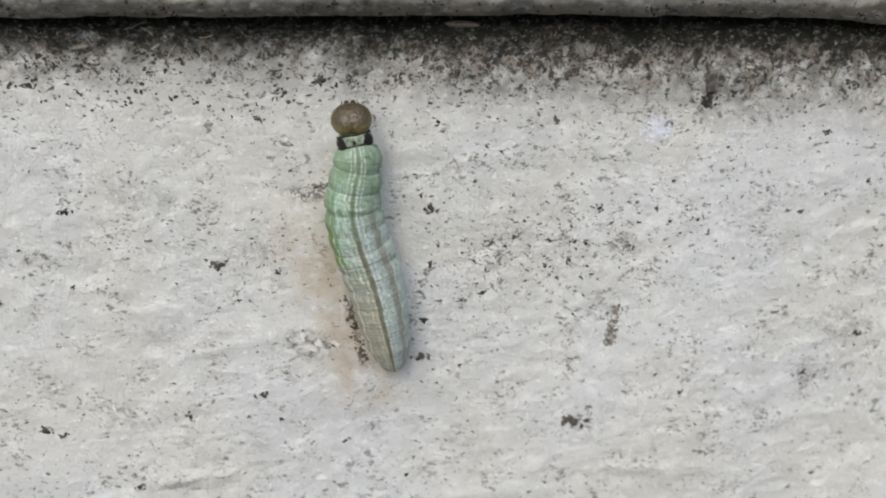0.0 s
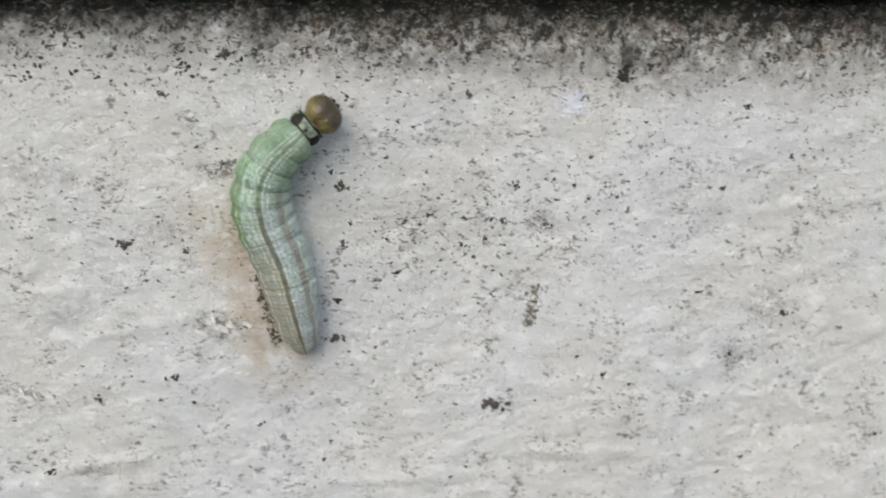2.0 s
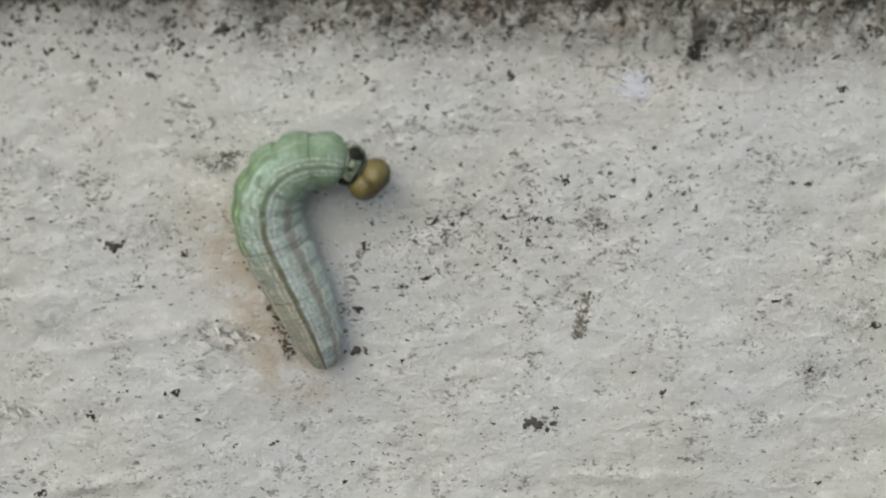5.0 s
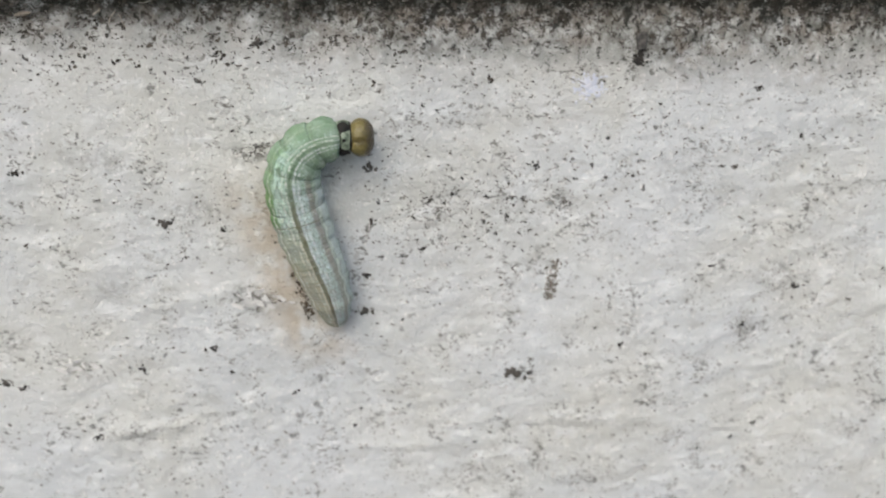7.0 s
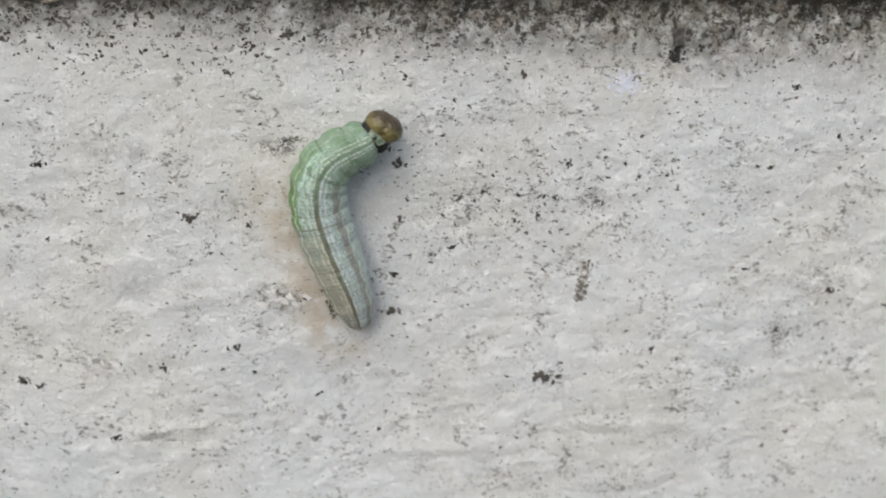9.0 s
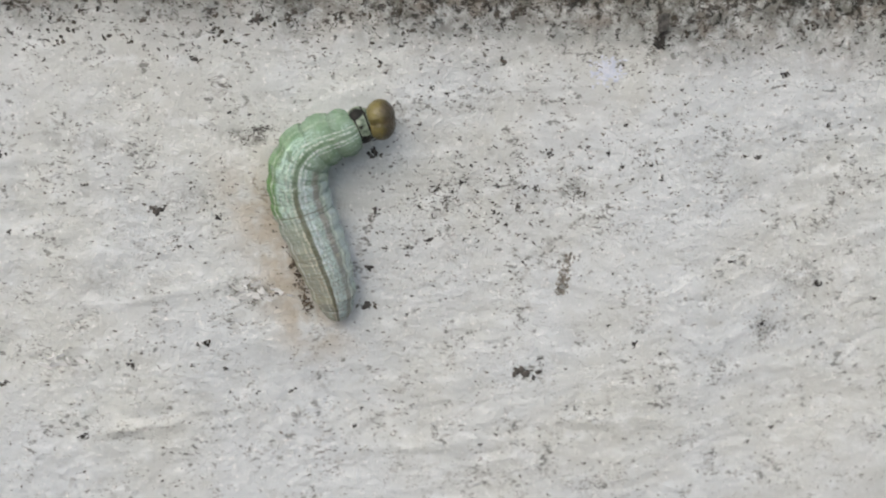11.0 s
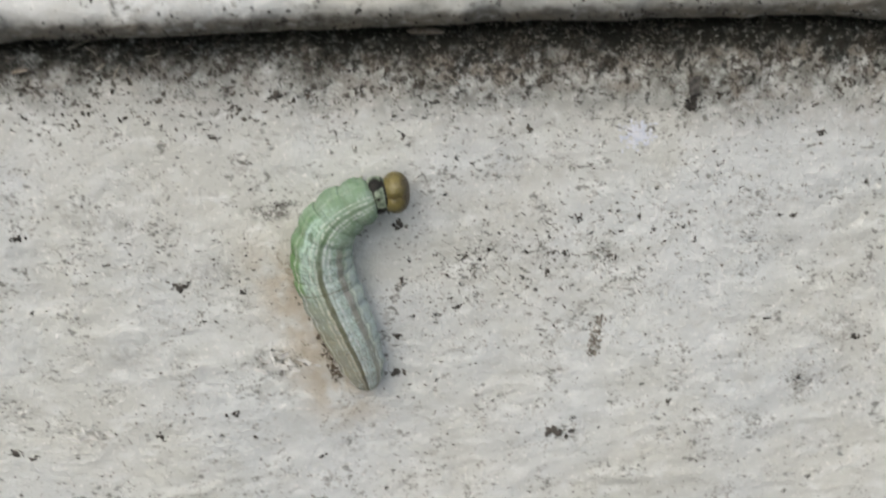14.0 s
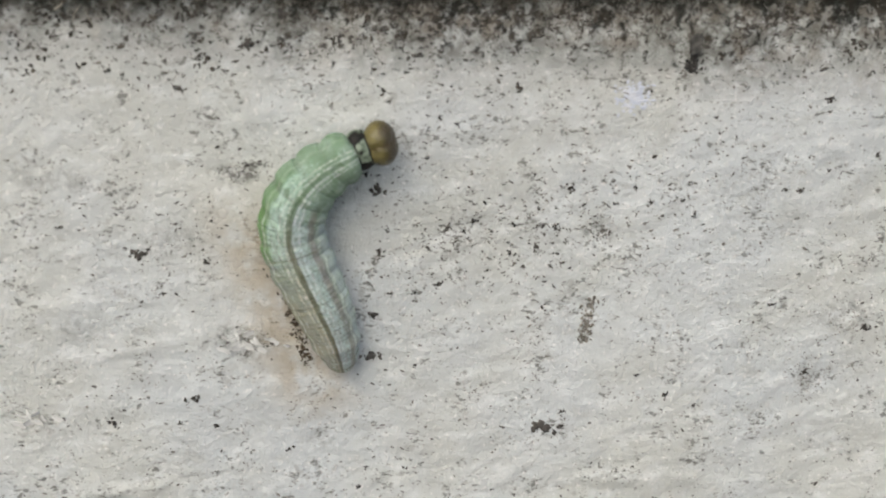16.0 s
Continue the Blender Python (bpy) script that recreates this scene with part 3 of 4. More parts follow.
# ---- fine dirt, past counting ----
def crowding(x, z):
    """How thickly the fine dirt lies, from 0 to 1."""
    edge = 18.4 - 0.016 * x - z
    patch = float(value_noise(np.array([x / 4.0 + 7]), np.array([z / 3.2 + 3]), 31)[0])
    thick = 0.03 + 0.24 * patch**3 + 0.80 * math.exp(-max(edge - 2.5, 0) / 2.4)
    for cx, cz, wide, tall, much in ((10, 1.2, 6.5, 3.4, 0.62), (5, -1.5, 4.5, 4.0, 0.22), (-12, 1.5, 3.5, 2.5, 0.24), (-17.5, 4, 6, 3.0, 0.16), (-9.3, -5.8, 1.6, 1.2, 0.55),
                                     (33, -6, 3.5, 3.0, 0.20), (30, -10, 1.6, 3, 0.20), (22, 6.5, 6, 3.5, 0.16), (13, -5, 3, 2.5, 0.20), (20, 3, 3, 2, 0.25)):
        thick += much * math.exp(-((x - cx) / wide) ** 2 - ((z - cz) / tall) ** 2)
    return thick, edge


def fine_dirt():
    """Crumbs that lie singly where the wall is clean and in ragged clumps where it is dirty."""
    r = np.random.default_rng(21)
    rows = []
    while len(rows) < 11500:
        x, z = r.uniform(-50, 60), r.uniform(-30, 18.6)
        thick, edge = crowding(x, z)
        if r.random() > thick:
            continue
        clump = 1 + int(r.random() < 0.6) + r.poisson(3.2 * min(thick, 0.8) * r.random())
        turn = -0.12 + r.normal() * 0.45
        for n in range(clump):
            size = 0.022 + 0.062 * r.random() ** 1.8 + (0.07 * r.random() ** 3 if edge < 8 else 0.055 * r.random() ** 4 * (1 if n == 0 else 0.5))
            gap = 0.0 if n == 0 else 0.07 + 0.22 * r.random()
            way = turn + (0 if r.random() < 0.5 else math.pi) + r.normal() * 0.7
            rows.append((x + gap * math.cos(way), z + gap * math.sin(way), size * (1.0 + 1.1 * r.random() ** 2), size * (0.5 + 0.4 * r.random()), turn + r.normal() * 0.5, 0.015 + 0.25 * size))
    return crumbs("fine_dirt", [row for row in rows if row[1] < 18.6], GREY_DIRT, r, 6)


tagged(new("fine_dirt", fine_dirt()), "fine black and grey specks of dirt stuck to the painted wall", "dirt", kind="stuff")


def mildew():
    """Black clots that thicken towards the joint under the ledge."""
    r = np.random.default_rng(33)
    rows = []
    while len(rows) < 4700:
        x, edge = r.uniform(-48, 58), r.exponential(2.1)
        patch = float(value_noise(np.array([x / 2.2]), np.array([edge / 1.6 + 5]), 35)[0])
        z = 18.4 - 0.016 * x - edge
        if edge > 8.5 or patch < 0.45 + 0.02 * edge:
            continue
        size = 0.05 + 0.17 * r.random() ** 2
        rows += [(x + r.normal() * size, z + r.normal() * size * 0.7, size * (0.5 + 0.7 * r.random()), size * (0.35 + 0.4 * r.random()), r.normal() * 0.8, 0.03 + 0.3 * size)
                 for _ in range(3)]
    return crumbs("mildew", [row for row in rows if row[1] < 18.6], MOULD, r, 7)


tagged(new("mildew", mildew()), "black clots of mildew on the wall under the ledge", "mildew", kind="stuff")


def ledge_dirt():
    """Black crumbs in small clumps on the ledge's nose."""
    r = np.random.default_rng(61)
    line = np.array(NOSE)[5:18]
    verts, faces = [], []
    for _ in range(520):
        x, at = r.uniform(-46, 58), r.random() ** 1.5 * (len(line) - 1.01)
        for _ in range(1 + r.poisson(3.0 * r.random() ** 2)):
            cx, ca = x + 0.3 * r.normal(), min(max(at + 0.45 * r.normal(), 0), len(line) - 1.01)
            i, f = int(ca), ca - int(ca)
            base, along = line[i] * (1 - f) + line[i + 1] * f, (line[i + 1] - line[i]) / np.linalg.norm(line[i + 1] - line[i])
            y, z = (float(v[0]) for v in ledge_surface(np.array([cx]), base[:1], base[1:]))
            out = (-along[1], along[0]) if along[1] > 0 else (along[1], -along[0])
            size, turn = 0.04 + 0.13 * r.random() ** 2.2, r.random() * 3
            first, sides = len(verts), 7
            for scale, rise in ((1.0, -0.5), (0.9, 0.35), (0.5, 0.7)):
                for k in range(sides):
                    a = 2 * math.pi * k / sides
                    u, w = size * scale * math.cos(a) * (0.8 + 0.7 * r.random()), 0.6 * size * scale * math.sin(a) * (0.8 + 0.7 * r.random())
                    u, w = u * math.cos(turn) - w * math.sin(turn), u * math.sin(turn) + w * math.cos(turn)
                    h = 0.12 * rise * (0.5 + size * 6)
                    verts.append((cx + u, y + along[0] * w + out[0] * h, z + along[1] * w + out[1] * h))
            for k in range(sides):
                b = (k + 1) % sides
                faces += [(first + k, first + b, first + sides + b, first + sides + k), (first + sides + k, first + sides + b, first + 2 * sides + b, first + 2 * sides + k)]
            faces.append(tuple(first + 2 * sides + k for k in range(sides)))
    return mesh_of("ledge_dirt", (np.array(verts) * MM).tolist(), faces, SOIL, False)


tagged(new("ledge_dirt", ledge_dirt()), "black crumbs of dirt stuck to the ledge's rounded edge", "dirt", kind="stuff")


# ---- loose bits on the wall ----
def clot(name, rows, material, seed, label, category):
    return tagged(new(name, crumbs(name, rows, material, np.random.default_rng(seed), 8)), label, category)


r = np.random.default_rng(51)
clot("lime_spot", [(16.75 + r.normal() * 0.55, 9.95 + r.normal() * 0.45, 0.06 + 0.15 * r.random(), 0.05 + 0.11 * r.random(), r.random() * 3, 0.03) for _ in range(130)],
     LIME, 52, "pale bluish-white spot of lime on the wall", "lime spot")
clot("tail_dirt", [(-5.1 - 1.15 * s + 0.24 * r.normal(), -7.6 + 5.2 * s + 0.25 * r.normal(), 0.03 + 0.13 * r.random() ** 1.5, 0.03 + 0.11 * r.random() ** 1.5, r.random() * 3, 0.08)
                   for s in r.random(170)], BROWN_DIRT, 53, "crumbly dark soil lying along the caterpillar's rear", "soil crumbs")
clot("seed_husk", [(14.25 - 0.35 * s + 0.24 * r.normal(), -3.8 - 3.2 * s, 0.04 + 0.10 * r.random(), 0.06 + 0.12 * r.random(), r.normal() * 0.5, 0.04 + 0.06 * r.random())
                   for s in r.random(90)], HUSK_GREY, 54, "narrow dry seed husk stuck upright to the wall", "seed husk")
for n, (x, z, wide, tall, count, paint, label) in enumerate((
    (14.7, 1.0, 0.50, 0.60, 130, GREY_DIRT, "grey smudge of dirt on the wall"),
    (-8.6, 5.7, 0.80, 0.30, 150, GREY_DIRT, "grey smudge of dirt beside the caterpillar"),
    (-7.8, 6.3, 0.55, 0.14, 60, DARK_DIRT, "dark sliver of dirt beside the caterpillar"),
    (32.4, -6.0, 1.2, 0.8, 130, PALE_DIRT, "faint grey smudge of dirt on the wall"),
    (29.8, -10.2, 0.40, 0.9, 80, PALE_DIRT, "faint upright grey smudge on the wall"),
    (17.8, -11.3, 1.0, 0.3, 40, PALE_DIRT, "faint flat grey smudge on the wall"),
    (-9.1, -5.9, 0.85, 0.6, 110, GREY_DIRT, "dark dirt round a blister of paint"),
)):
    r = np.random.default_rng(80 + n)
    clot("smudge", [(x + wide * r.normal(), z + tall * r.normal(), 0.03 + 0.09 * r.random() ** 2, 0.02 + 0.06 * r.random() ** 2, r.random() * 3, 0.015 + 0.02 * r.random()) for _ in range(count)],
         paint, 90 + n, label, "smudge")


def paint_flake(r):
    """A thin, ragged flake of paint, curled up along one side, flat on the wall's plane."""
    sides, thick = 9, 0.05
    wide, tall, curl = 0.20 + 0.32 * r.random(), 0.10 + 0.16 * r.random(), 0.10 + 0.22 * r.random()
    rim = []
    for k in range(sides):
        a = 2 * math.pi * k / sides
        q = 0.75 + 0.5 * r.random()
        px, pz = wide * q * math.cos(a), tall * q * math.sin(a)
        lift = curl * max(0.0, (pz / tall + 1) / 2) ** 1.6
        rim.append((px, -0.03 - lift, pz))
    mid = (0.0, -0.05 - curl * 0.22, 0.0)
    verts = rim + [(x, y + thick, z) for x, y, z in rim] + [mid, (0.0, mid[1] + thick, 0.0)]
    faces = [(k, (k + 1) % sides, 2 * sides) for k in range(sides)] + [(sides + (k + 1) % sides, sides + k, 2 * sides + 1) for k in range(sides)]
    faces += [((k + 1) % sides, k, sides + k, sides + (k + 1) % sides) for k in range(sides)]
    return mesh_of("paint_flake", (np.array(verts) * MM).tolist(), faces, PEELING, False)


for bx, bz, wide, tall, count, label in ((-9.3, -5.8, 1.15, 0.55, 24, "blister of off-white wall paint, cracked into small curled flakes"),
                                         (-23.7, -10.9, 0.9, 0.35, 13, "small patch of white wall paint, lifting in tiny flakes")):
    blister = tagged(new("paint_blister"), label, "paint blister", "blisters in the wall paint")
    blister.location = Vector((bx, surface(bx, bz), bz)) * MM
    r = np.random.default_rng(58)
    for n in range(count):
        x, z = bx + wide * r.normal(), bz + tall * r.normal()
        flake = part("flake", paint_flake(r), blister)
        flake.matrix_basis = pose((x - bx) * MM, (surface(x, z) - surface(bx, bz)) * MM, (z - bz) * MM, 0, r.normal() * 35, 0)


def flake_mesh():
    """A thin four-sided chip of slate, bevelled."""
    bm = bmesh.new()
    bmesh.ops.create_cube(bm, size=1)
    for v in bm.verts:
        v.co = Vector((v.co.x * 0.85 * (1.0 if v.co.z > 0 else 0.8), v.co.y * 0.28, v.co.z * 1.25 + 0.12 * v.co.x))
    bmesh.ops.bevel(bm, geom=bm.edges[:], offset=0.07, segments=2, affect="EDGES")
    bmesh.ops.scale(bm, vec=(MM, MM, MM), verts=bm.verts)
    data = bpy.data.meshes.new("flake")
    bm.to_mesh(data)
    bm.free()
    data.materials.append(FLAKE)
    return data


flake = tagged(new("flake"), "small grey chip of slate with black crumbs, stuck to the wall", "flake")
flake.location = Vector((20.5, surface(20.5, 13.3) - 0.1, 13.4)) * MM
part("chip", flake_mesh(), flake)
crumb_rows = [(20.45 + 0.24 * r.normal(), 12.2 + 0.5 * r.normal(), 0.10 + 0.14 * r.random(), 0.08 + 0.14 * r.random(), r.random() * 3, 0.14) for _ in range(26)]
chip_dirt = part("crumbs", crumbs("crumbs", crumb_rows, SOIL, r, 8), flake, "black crumbs")
chip_dirt.location = -flake.location


def fibre(points, thick):
    """A bent fibre, round in section, through points in millimetres."""
    pts = [Vector(p) for p in points]
    verts, faces, sides = [], [], 6
    for i, p in enumerate(pts):
        along = (pts[min(i + 1, len(pts) - 1)] - pts[max(i - 1, 0)]).normalized()
        a = along.cross(Vector((0, 1, 0))).normalized()
        b = along.cross(a)
        t = thick * (0.5 + 0.5 * math.sin(math.pi * (i + 0.5) / len(pts)))
        verts += [p + t * (math.cos(2 * math.pi * k / sides) * a + math.sin(2 * math.pi * k / sides) * b) for k in range(sides)]
    for i in range(len(pts) - 1):
        for k in range(sides):
            n = (k + 1) % sides
            faces.append((i * sides + k, i * sides + n, (i + 1) * sides + n, (i + 1) * sides + k))
    faces += [tuple(range(sides))[::-1], tuple((len(pts) - 1) * sides + k for k in range(sides))]
    return [tuple(v * MM) for v in verts], faces


for n, (x, z, turn, length, thick) in enumerate(((-20.4, 17.9, 10, 1.5, 0.05), (-19.6, 17.6, -28, 1.1, 0.05), (-18.0, 16.2, 62, 1.2, 0.06), (-17.3, 15.9, 118, 1.1, 0.05), (-19.0, 16.6, 40, 0.7, 0.10), (-15.6, 17.2, 5, 0.9, 0.04))):
    r = np.random.default_rng(70 + n)
    c, s = math.cos(radians(turn)), math.sin(radians(turn))
    line = []
    for k in np.linspace(-0.5, 0.5, 9):
        px, pz = x + c * k * length - s * 0.05 * length * math.sin(5 * k + n), z + s * k * length + c * 0.05 * length * math.sin(5 * k + n)
        line.append((px, surface(px, pz) - 0.08 - thick, pz))
    tagged(new("fibre", mesh_of("fibre", *fibre(line, thick), STRAW)), "pale dry plant fibre caught under the ledge", "fibre", "fibres under the ledge")


def husk_mesh(wide, tall):
    """A shallow curled scale, thick at its rim."""
    verts, faces, n = [], [], 14
    for skin in (0.0, 0.08):
        for i in range(n + 1):
            for k in range(6):
                u, v = i / n * 2 - 1, k / 5 * 2 - 1
                edge = math.sqrt(max(1 - u * u, 0.02))
                verts.append((wide * u, skin - 0.35 * (1 - v * v) * edge - 0.1 * u * u, tall * v * edge))
    half = (n + 1) * 6
    for i in range(n):
        for k in range(5):
            a = i * 6 + k
            faces += [(a, a + 6, a + 7, a + 1), (half + a, half + a + 1, half + a + 7, half + a + 6)]
        for k in (0, 5):
            a = i * 6 + k
            faces.append((a, a + 6, half + a + 6, half + a))
    for i in (0, n):
        faces += [(i * 6 + k, i * 6 + k + 1, half + i * 6 + k + 1, half + i * 6 + k) for k in range(5)]
    return mesh_of("husk", (np.array(verts) * MM).tolist(), faces, HUSK)


for x, z, turn, wide, tall in ((2.4, 17.7, 4, 1.25, 0.26), (-24.2, 16.6, -6, 0.6, 0.18)):
    husk = tagged(new("husk", husk_mesh(wide, tall)), "curled brown plant husk lying in the joint under the ledge", "husk", "husks under the ledge")
    husk.matrix_basis = pose(x * MM, (surface(x, z) - 0.12) * MM, z * MM, 0, turn, 0)

# ---- the caterpillar ----
# seconds; tail x, z and body length in millimetres; the heading of the body at six places from tail to neck, of the head, and the head's lift, in degrees; the head's reach
CRAWL_A = [
    (0, -3.00, -7.78, 18.78, 100, 100, 110, 100, 71, 114, 94, 80, 1.27),
    (0.2, -3.01, -7.80, 19.27, 101, 99, 110, 97, 78, 99, 87, 69, 1.28),
    (0.5, -3.02, -7.83, 19.08, 102, 98, 112, 94, 64, 87, 78, 55, 1.43),
    (0.7, -3.04, -7.84, 19.18, 102, 98, 112, 94, 71, 82, 69, 55, 1.26),
    (1, -3.08, -7.84, 18.88, 102, 99, 113, 91, 58, 66, 62, 58, 1.21),
    (1.2, -3.12, -7.82, 18.96, 102, 99, 113, 92, 62, 54, 48, 56, 1.33),
    (1.5, -3.17, -7.80, 18.96, 102, 99, 113, 90, 49, 27, 26, 52, 1.36),
]
CRAWL_B = [
    (1.7, -3.14, -7.82, 19.04, 101, 99, 113, 85, 45, 21, 16, 54, 1.27),
    (2, -3.08, -7.86, 19.08, 101, 99, 115, 86, 43, 37, 36, 58, 1.32),
    (2.2, -3.08, -7.87, 19.22, 102, 100, 114, 80, 44, 47, 50, 57, 1.24),
    (2.5, -3.08, -7.88, 19.23, 104, 102, 114, 78, 39, 38, 27, 52, 1.48),
    (2.7, -3.03, -7.86, 19.35, 102, 102, 114, 76, 42, 28, 10, 46, 1.31),
    (3, -2.95, -7.82, 19.29, 99, 102, 115, 76, 31, 17, 22, 42, 1.40),
    (3.2, -2.95, -7.79, 19.29, 99, 103, 114, 69, 32, 31, 41, 55, 1.31),
]
CRAWL_C = [
    (3.5, -2.97, -7.76, 19.21, 99, 104, 113, 63, 35, 24, 43, 72, 1.38),
    (3.7, -2.92, -7.74, 19.22, 98, 105, 113, 63, 32, 29, 40, 55, 1.33),
    (4, -2.83, -7.73, 19.19, 97, 106, 114, 69, 23, -5, 8, 22, 1.45),
    (4.2, -2.82, -7.74, 19.16, 98, 108, 114, 67, 19, -7, -4, 20, 1.43),
    (6.3, -2.92, -7.88, 18.78, 95, 109, 109, 92, 14, -36, -22, 15, 1.16),
    (6.5, -2.96, -7.89, 18.71, 95, 109, 108, 98, 22, -12, 43, 42, 1.07),
    (6.7, -3.01, -7.89, 18.62, 95, 109, 107, 98, 23, 33, 58, 36, 1.28),
]
CRAWL_D = [
    (7, -3.08, -7.89, 18.57, 95, 110, 105, 93, 29, -12, 0, 2, 1.05),
    (7.2, -3.08, -7.91, 18.46, 95, 110, 107, 98, 25, -30, -15, -5, 0.96),
    (7.5, -3.08, -7.95, 18.46, 94, 110, 108, 95, 27, -44, -49, -10, 0.92),
    (7.7, -3.10, -7.96, 18.43, 94, 110, 108, 102, 28, -61, -45, -15, 1.10),
    (8, -3.19, -7.99, 18.50, 95, 110, 106, 93, 27, -59, -56, -15, 1.55),
    (8.2, -3.30, -8.07, 18.48, 97, 111, 105, 88, 26, -42, -20, 0, 1.02),
    (10.3, -3.13, -8.03, 17.84, 97, 108, 110, 76, 14, 92, 85, 22, 1.20),
]
CRAWL_E = [
    (10.5, -3.10, -7.94, 18.01, 96, 107, 110, 80, 16, 56, 44, 38, 1.23),
    (10.7, -3.06, -7.88, 18.11, 95, 107, 110, 80, 12, 19, 11, 43, 1.13),
    (11, -3.01, -7.84, 18.21, 95, 108, 110, 78, 10, 33, 7, 35, 1.23),
    (11.2, -3.01, -7.84, 18.14, 95, 108, 110, 82, 15, 52, 48, 21, 1.10),
    (11.5, -3.01, -7.86, 18.00, 95, 107, 110, 80, 13, 92, 101, 0, 1.12),
    (11.7, -2.99, -7.85, 17.94, 95, 107, 110, 80, 13, 115, 116, -3, 1.22),
    (12, -2.97, -7.82, 17.94, 95, 108, 111, 77, 11, 107, 96, 5, 1.30),
]
CRAWL_F = [
    (12.2, -2.98, -7.79, 17.99, 95, 109, 112, 80, 10, 81, 78, 20, 1.18),
    (12.5, -3.00, -7.76, 18.32, 95, 110, 110, 74, 16, 47, 27, 45, 1.37),
    (12.7, -3.01, -7.76, 18.46, 95, 110, 109, 70, 16, 22, 20, 52, 1.37),
    (13, -3.01, -7.77, 18.61, 96, 110, 107, 72, 27, 33, 26, 55, 1.38),
    (13.2, -3.00, -7.80, 18.56, 96, 110, 107, 71, 26, 56, 74, 57, 1.39),
    (13.5, -2.98, -7.84, 18.43, 96, 110, 107, 75, 32, 39, 33, 52, 1.23),
    (13.8, -2.97, -7.83, 18.26, 96, 110, 108, 77, 27, 23, 36, 20, 0.95),
    (14, -2.96, -7.82, 18.29, 96, 110, 108, 78, 33, 8, 0, -5, 0.97),
]
CRAWL_G = [
    (14.2, -2.93, -7.83, 18.21, 96, 111, 108, 80, 25, -17, 4, -10, 1.07),
    (14.5, -2.90, -7.85, 18.39, 97, 112, 107, 75, 37, -31, -25, -5, 1.09),
    (14.7, -2.93, -7.86, 18.42, 98, 112, 108, 77, 28, -41, -29, -3, 1.25),
    (15, -2.96, -7.86, 18.57, 99, 112, 108, 72, 28, -6, -10, 5, 1.15),
    (15.2, -2.86, -7.85, 18.44, 99, 112, 110, 72, 24, 17, 37, 24, 1.02),
    (15.5, -2.70, -7.81, 18.39, 98, 111, 111, 70, 34, 33, 44, 50, 1.30),
    (15.7, -2.72, -7.78, 18.56, 97, 111, 110, 61, 37, 35, 32, 47, 1.18),
]
CRAWL_H = [
    (16, -2.81, -7.74, 18.46, 96, 112, 111, 64, 35, 17, 15, 30, 1.08),
]
CRAWL = np.array(CRAWL_A + CRAWL_B + CRAWL_C + CRAWL_D + CRAWL_E + CRAWL_F + CRAWL_G + CRAWL_H)
STATIONS = np.array([0, 0.3, 0.5, 0.68, 0.84, 1.0])
FINE = np.linspace(0, 1, 121)
RINGS, NECK = 60, 0.955
PLACE = Vector((-3.0, 0.0, -8.0)) * MM


def crawl_at(t):
    """The row at t, on a smooth line through the given rows."""
    T = CRAWL[:, 0]
    slope = np.gradient(CRAWL, T, axis=0)
    for wide in np.flatnonzero(np.diff(T) > 1):
        slope[wide:wide + 2] *= 0.5
    i = min(max(int(np.searchsorted(T, t)) - 1, 0), len(T) - 2)
    d = T[i + 1] - T[i]
    s = min(max((t - T[i]) / d, 0), 1)
    a, b = 2 * s**3 - 3 * s**2 + 1, s**3 - 2 * s**2 + s
    return a * CRAWL[i] + b * d * slope[i] + (1 - a) * CRAWL[i + 1] + (s**3 - s**2) * d * slope[i + 1]


def smooth(v, lo, hi):
    s = np.clip((v - lo) / (hi - lo), 0, 1)
    return s * s * (3 - 2 * s)


def girth(u):
    """Half the body's width at u, in millimetres."""
    return np.interp(u, [0, 0.02, 0.06, 0.12, 0.25, 0.45, 0.62, 0.75, 0.86, 0.93, 0.955, 1.0], [0.45, 0.88, 1.22, 1.54, 1.87, 2.06, 2.06, 1.88, 1.66, 1.50, 1.38, 1.15])


def spine(row):
    x, z, length = row[1] + 0.14, row[2], row[3]
    heading = np.interp(FINE, STATIONS, row[4:10])
    heading = np.radians(np.convolve(np.pad(heading, 8, mode="edge"), np.ones(17) / 17, "valid"))
    mid = (heading[1:] + heading[:-1]) / 2
    step = length / (len(FINE) - 1)
    px = x + np.r_[0, np.cumsum(np.cos(mid))] * step
    pz = z + np.r_[0, np.cumsum(np.sin(mid))] * step
    high = np.minimum(1.9, 0.96 * girth(FINE)) + 0.25 * smooth(FINE, 0.5, 0.75) + 0.9 * smooth(FINE, 0.6, 1.0)
    high = np.maximum(high, 0.5)
    high = np.where(FINE > 0.9, np.minimum(high, 2.7), high)
    return np.stack([px, -high, pz], -1)


def frame_on(points, u):
    """The pose of a ring at u: x forwards, z out of the back."""
    at = np.array([np.interp(u, FINE, points[:, k]) for k in range(3)])
    ahead = np.array([np.interp(min(u + 0.02, 1), FINE, points[:, k]) - np.interp(max(u - 0.02, 0), FINE, points[:, k]) for k in range(3)])
    x = Vector(ahead).normalized()
    y = Vector((0, -1, 0)).cross(x).normalized()
    z = x.cross(y)
    m = Matrix((x, y, z)).transposed().to_4x4()
    m.translation = Vector(at) * MM - PLACE
    lean = -3 * float(smooth(u, 0.05, 0.3) * smooth(u, 0.92, 0.7))
    return m @ pose(0, 0, 0, lean, 0, 0)


